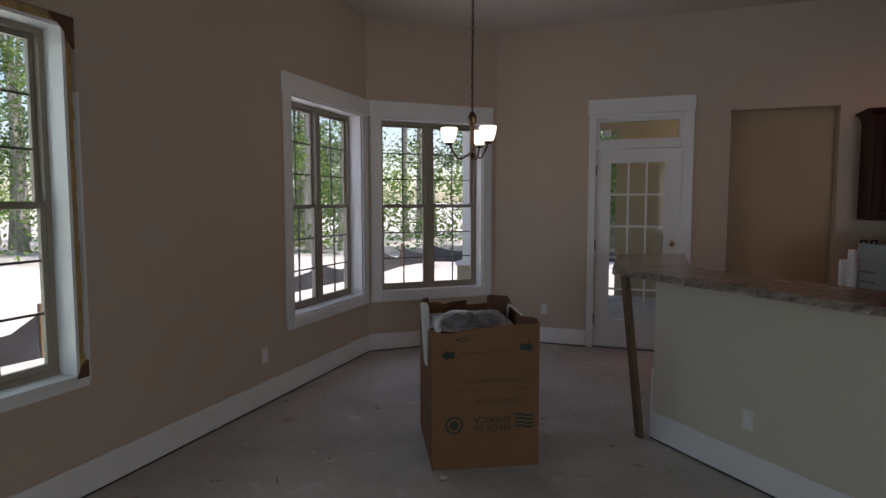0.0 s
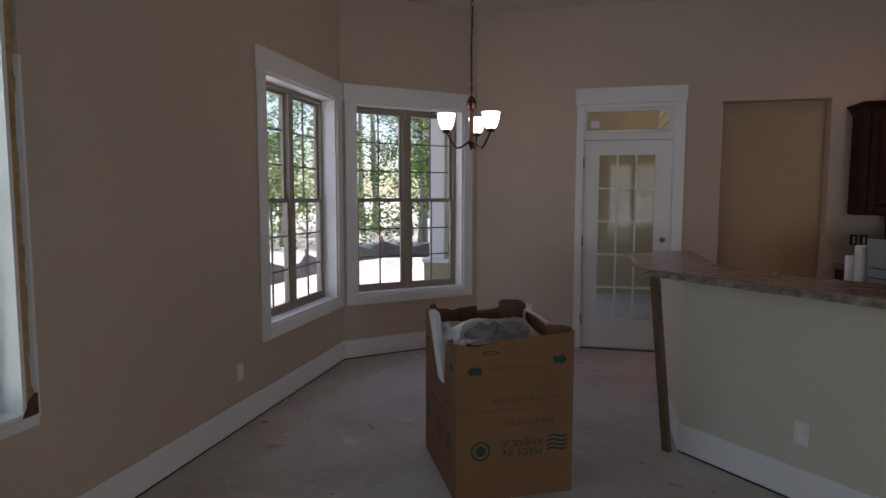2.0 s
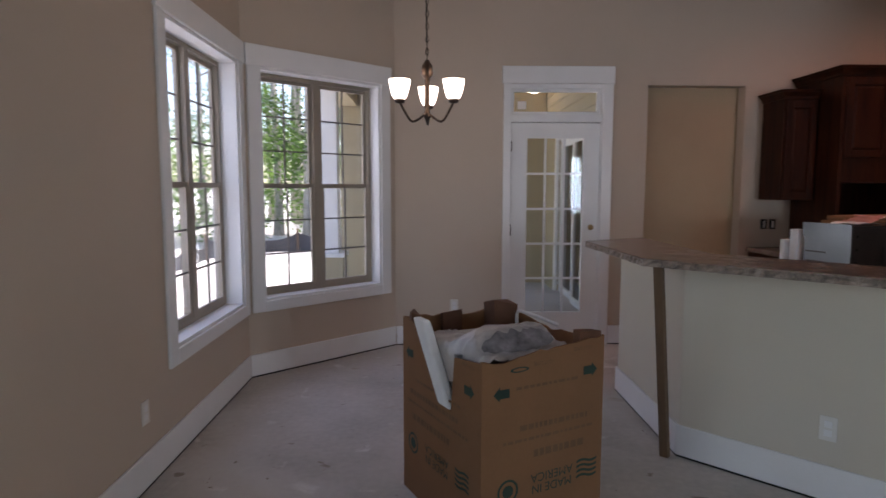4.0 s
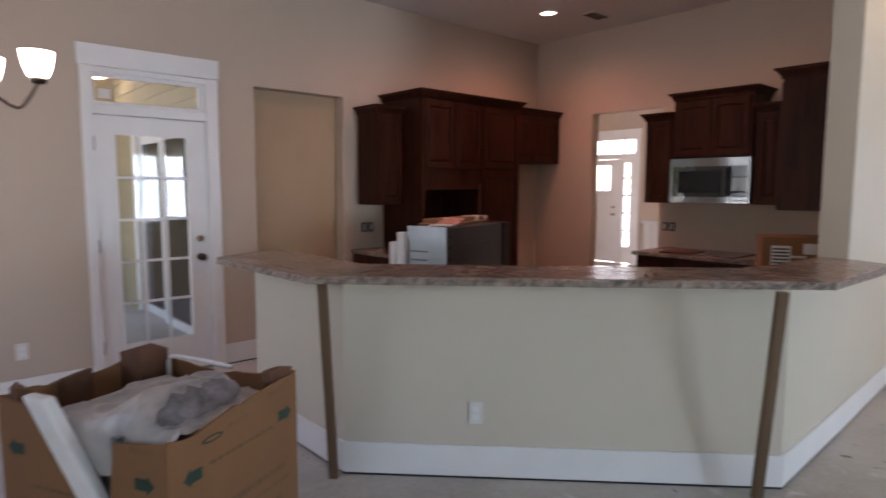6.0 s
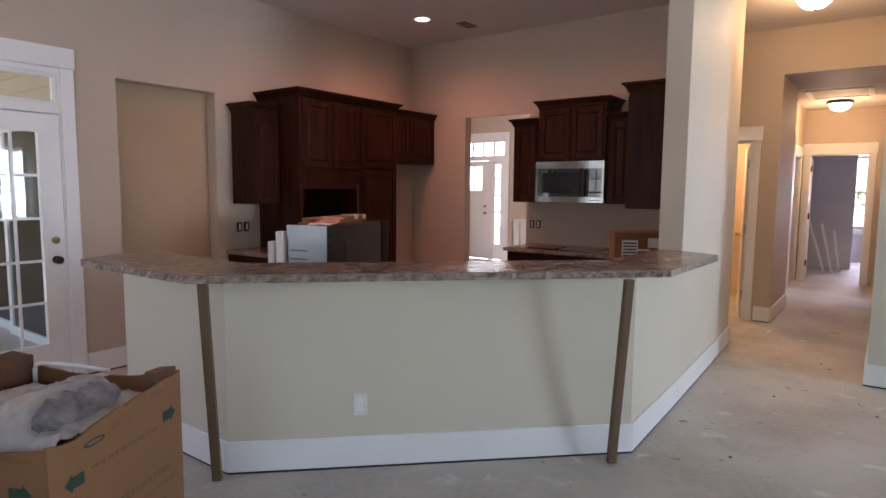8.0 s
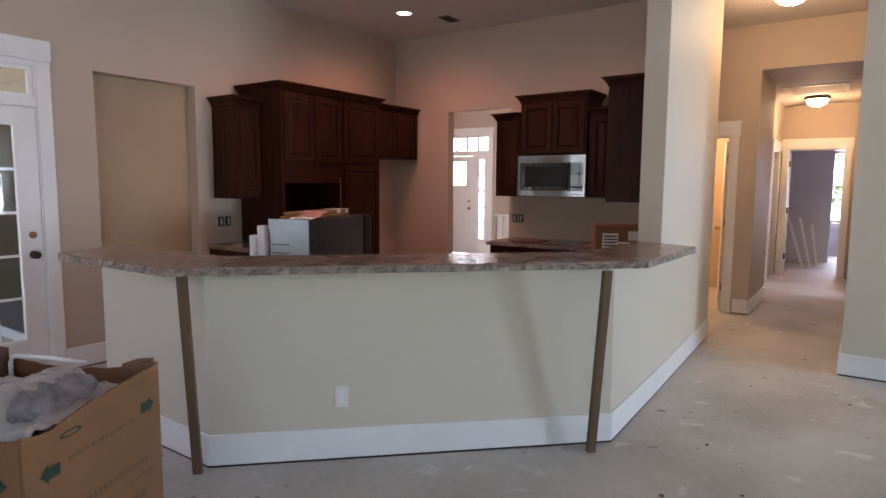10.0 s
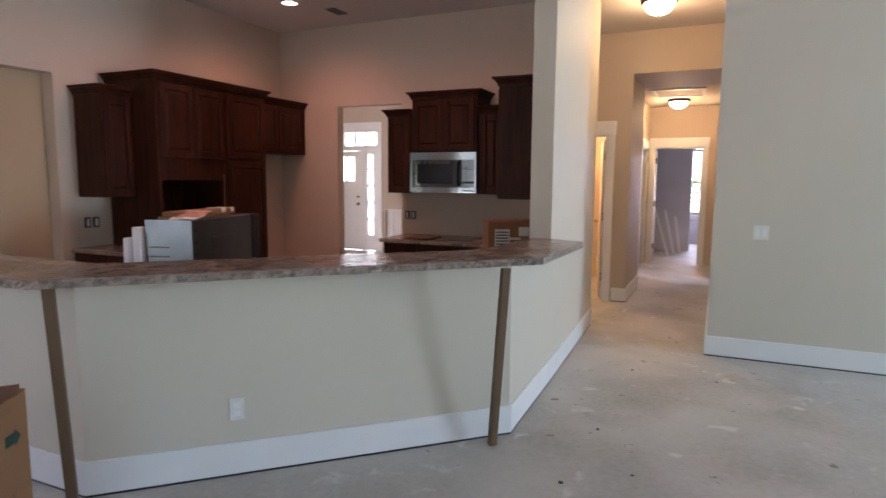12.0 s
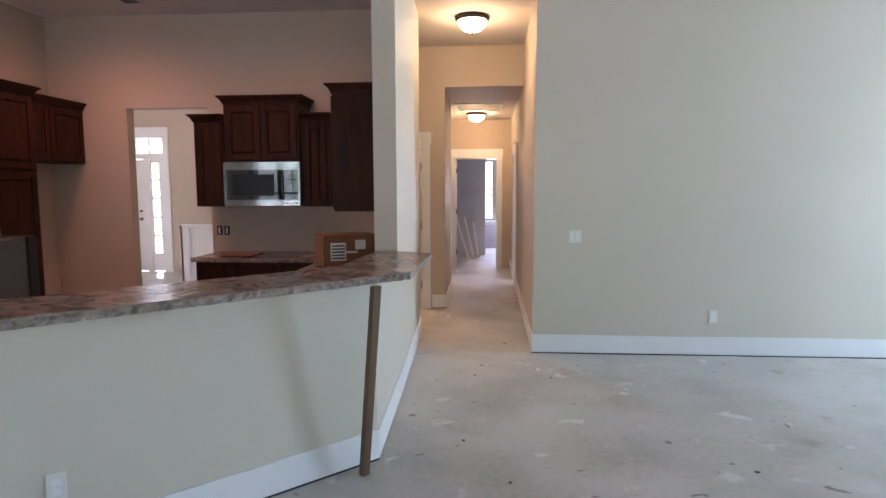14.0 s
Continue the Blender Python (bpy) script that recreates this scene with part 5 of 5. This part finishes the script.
# ---- porch and yard ----
tagged(boxpart("porch_floor", (-2.05, DOORY + 0.32, -0.14, 0.9, 10.6, -0.03), CONCRETE), "grey concrete porch floor", "porch", kind="structure")
tagged(boxpart("porch_ceiling", (-2.30, DOORY + 0.28, 2.95, 0.9, 10.6, 3.1), PORCH_DARK), "dark grey-brown porch ceiling", "ceiling", kind="structure")


def siding_wall(name, m, length, height, label, gap=None):
    """Lap siding: each course a tilted board; gap (s0, s1, z1) leaves a door's opening."""
    s = thing(name, m, label, "siding wall", kind="structure")
    z = 0.0
    while z < height:
        for s0, s1 in ([(0, length)] if not gap or z > gap[2] else [(0, gap[0]), (gap[1], length)]):
            bm = bmesh.new()
            vs = [bm.verts.new(p) for p in ((s0, 0, z), (s1, 0, z), (s1, 0.012, z + 0.155), (s0, 0.012, z + 0.155), (s0, 0.03, z), (s1, 0.03, z), (s1, 0.03, z + 0.155), (s0, 0.03, z + 0.155))]
            for f in ((0, 1, 2, 3), (5, 4, 7, 6), (0, 4, 5, 1), (3, 2, 6, 7), (0, 3, 7, 4), (1, 5, 6, 2)):
                bm.faces.new([vs[i] for i in f])
            part("siding_board", bm, SIDING, s)
        z += 0.15
    return s


WING = 0.88
siding_wall("porch_wall", pose(WING, 10.55, -0.03, 0, 0, -90), 3.8, 2.98, "yellow lap siding porch wall", (1.0, 2.9, 2.15))
sd = thing("sliding_door", pose(WING, 10.55, -0.03, 0, 0, -90) @ pose(-1.1, 0, 0), "white sliding patio door with dark glass", "sliding door", kind="structure")
for x0, x1, y0 in ((2.1, 3.08, 0.03), (3.02, 4.0, -0.02)):
    bm = bmesh.new()
    box(bm, x0, y0, 0, x0 + 0.08, y0 + 0.045, 2.15), box(bm, x1 - 0.08, y0, 0, x1, y0 + 0.045, 2.15)
    box(bm, x0 + 0.08, y0, 2.05, x1 - 0.08, y0 + 0.045, 2.15), box(bm, x0 + 0.08, y0, 0, x1 - 0.08, y0 + 0.045, 0.12)
    f = part("sash", bm, WHITE, sd)
    boxpart("pane", (x0 + 0.08, y0 + 0.02, 0.12, x1 - 0.08, y0 + 0.026, 2.05), MIRROR_GLASS, f)
bm = bmesh.new()
box(bm, 2.0, -0.03, 0, 2.1, 0.05, 2.25), box(bm, 4.0, -0.03, 0, 4.1, 0.05, 2.25), box(bm, 2.1, -0.03, 2.15, 4.0, 0.05, 2.25)
part("door_frame", bm, WHITE, sd)
siding_wall("porch_end_wall", pose(-2.30, 10.5, -0.03), 3.2, 2.98, "yellow lap siding porch wall", (1.0, 2.05, 2.6))
for x, y in ((-2.18, 8.75),):
    p = thing("porch_column", pose(x, y, -0.26), "square white porch column with a siding base", "column", "porch columns")
    boxpart("shaft", (-0.11, -0.11, 0.9, 0.11, 0.11, 3.10), WHITE, p, bevel=0.006)
    boxpart("base", (-0.17, -0.17, 0, 0.17, 0.17, 0.85), SIDING, p)
    boxpart("base_cap", (-0.19, -0.19, 0.85, 0.19, 0.19, 0.90), WHITE, p)
tagged(boxpart("porch_beam", (-2.33, DOORY + 0.6, 2.70, -2.03, 10.5, 2.95), SIDING), "yellow boxed porch beam", "beam", kind="structure")
# glowing bowl placed in line with the bright spot in the transom
pl = thing("porch_bowl", pose(0.60, 10.0, 2.95), "glowing white bowl under the porch ceiling", "ceiling lamp")
bm = bmesh.new()
lathe(bm, [(0.0, 0.0), (0.12, 0.0), (0.13, -0.04), (0.10, -0.10), (0.0, -0.13)], 24)
part("bowl", bm, BOWL, pl, smooth=True)

bm = bmesh.new()
G = 60
rows_ = []
for i in range(G + 1):
    row = []
    for j in range(G + 1):
        x, y = -1500 + 3000 * i / G, -1500 + 3000 * j / G
        x, y = math.copysign(abs(x / 1500) ** 3 * 1500, x), math.copysign(abs(y / 1500) ** 3 * 1500, y)
        inside = -3.2 < x < 16.5 and -5 < y < 13.5
        h = -0.25 + (0 if inside else 0.12 * noise.noise(Vector((x * 0.3, y * 0.3, 0))))
        row.append(bm.verts.new((x, y, h)))
    rows_.append(row)
for i in range(G):
    for j in range(G):
        bm.faces.new((rows_[i][j], rows_[i + 1][j], rows_[i + 1][j + 1], rows_[i][j + 1]))
tagged(part("ground", bm, SAND, smooth=True), "bare pale sandy building ground", "ground", kind="structure")

# silt fence: fabric sagging between stakes
fence = thing("silt_fence", pose(0, 0, -0.25), "sagging black silt fence on wooden stakes", "fence")
FX = [(-6.2 - 0.12 * math.sin(k * 1.3), -7 + 1.5 * k) for k in range(16)]
FX += [(-5.9 + 1.4 * k, 16.9 + 0.35 * k + 0.2 * math.sin(2.0 * k)) for k in range(0, 8)]
bm = bmesh.new()
prev = None
for (xa, ya), (xb, yb) in zip(FX, FX[1:]):
    for k in range(8):
        f = k / 8
        sag = 4 * f * (1 - f)
        p = Vector((xa + (xb - xa) * f, ya + (yb - ya) * f, 0))
        top = 0.52 - 0.20 * sag + random.uniform(-0.02, 0.02)
        cur = [bm.verts.new(p + Vector((0.10 * sag * q + random.uniform(-0.02, 0.02), random.uniform(-0.02, 0.02), top * q))) for q in (0, 0.33, 0.66, 1)]
        if prev:
            for a, b in zip(range(3), range(1, 4)):
                bm.faces.new((prev[a], cur[a], cur[b], prev[b]))
        prev = cur
part("fabric", bm, FABRIC, fence, smooth=True)
for x, y in FX:
    boxpart("stake", (x - 0.02, y - 0.02, -0.2, x + 0.02, y + 0.02, 0.62), PINE, fence)


def leaf_cloud(bm, centre, size, count, leaf):
    for _ in range(count):
        p = Vector((random.gauss(0, 0.45) * size[0], random.gauss(0, 0.45) * size[1], random.gauss(0, 0.45) * size[2])) + Vector(centre)
        u = Vector((random.uniform(-1, 1), random.uniform(-1, 1), random.uniform(-0.6, 0.6))).normalized()
        w = u.cross(Vector((random.uniform(-1, 1), random.uniform(-1, 1), random.uniform(-1, 1)))).normalized()
        s = leaf * random.uniform(0.6, 1.4)
        vs = [bm.verts.new(p + a) for a in (-u * s, w * s * 0.45, u * s, -w * s * 0.45)]
        bm.faces.new(vs)


def tree(height, lean, leaves, material, name):
    t = thing(name, pose(0, 0, 0), "tall slender woodland tree in leaf", "tree", "trees of the wood")
    bm = bmesh.new()
    pts, rad = [], []
    r0 = height * 0.011 + random.uniform(0.0, 0.05)
    for k in range(9):
        f = k / 8
        pts.append((lean * f * f * height * 0.2 + random.uniform(-0.05, 0.05), random.uniform(-0.06, 0.06), height * f - 0.1))
        rad.append(r0 * (1 - 0.8 * f) * (1.35 if k == 0 else 1))
    tube(bm, pts, rad, 9)
    tips = []
    for k in range(14):
        f = random.uniform(0.12, 0.95)
        i = min(7, int(f * 8))
        b = Vector(pts[i]).lerp(Vector(pts[i + 1]), f * 8 - i)
        a = random.uniform(0, 2 * math.pi)
        ln = height * random.uniform(0.09, 0.22)
        c = b + Vector((math.cos(a) * ln * 0.5, math.sin(a) * ln * 0.5, ln * 0.25))
        e = b + Vector((math.cos(a) * ln, math.sin(a) * ln, ln * random.uniform(0.1, 0.7)))
        tube(bm, [b, c, e], [r0 * 0.28, r0 * 0.16, r0 * 0.05], 5)
        tips += [c, e]
    part("trunk", bm, BARK, t, smooth=True)
    bm = bmesh.new()
    for p in tips:
        leaf_cloud(bm, p, (0.8, 0.8, 0.6), leaves // len(tips), 0.075)
    part("crown", bm, material, t, "loose green leaf crown")
    return t


protos = [tree(11, 0.3, 2600, LEAF, "tree"), tree(13, -0.4, 2200, LEAF2, "tree"), tree(9, 0.1, 3000, LEAF, "tree"), tree(14, 0.2, 1500, LEAF2, "tree"), tree(7, -0.2, 2600, LEAF, "tree")]
random.seed(11)
spots = []
for k in range(120):
    a = radians(random.uniform(58, 205))
    r = random.uniform(16.5, 31)
    spots.append((-1.5 + r * math.cos(a), 4.0 + r * math.sin(a)))
for k in range(14):
    spots.append((random.uniform(21, 34), random.uniform(-8, 18)))
for k, (x, y) in enumerate(spots):
    m = pose(x, y, -0.28, 0, 0, random.uniform(0, 360)) 
    if k < 5:
        protos[k].matrix_world = m
    else:
        copy_thing(protos[k % 5], m)
bm = bmesh.new()
for k in range(520):
    a = radians(random.uniform(55, 208))
    r = random.uniform(16.0, 26)
    leaf_cloud(bm, (-1.5 + r * math.cos(a), 4.0 + r * math.sin(a), random.uniform(0.0, 2.6)), (1.1, 1.1, 0.9), 80, 0.085)
tagged(part("undergrowth", bm, LEAF), "tangled bright green undergrowth at the wood's edge", "undergrowth", kind="stuff")
bm = bmesh.new()
for k in range(400):
    a = radians(random.uniform(50, 212))
    r = random.uniform(29, 48)
    leaf_cloud(bm, (-1.5 + r * math.cos(a), 4.0 + r * math.sin(a), random.uniform(0.0, 7)), (1.5, 1.5, 1.3), 34, 0.11)
tagged(part("far_woods", bm, LEAF2), "dense dark green woods in the distance", "woods", kind="stuff")
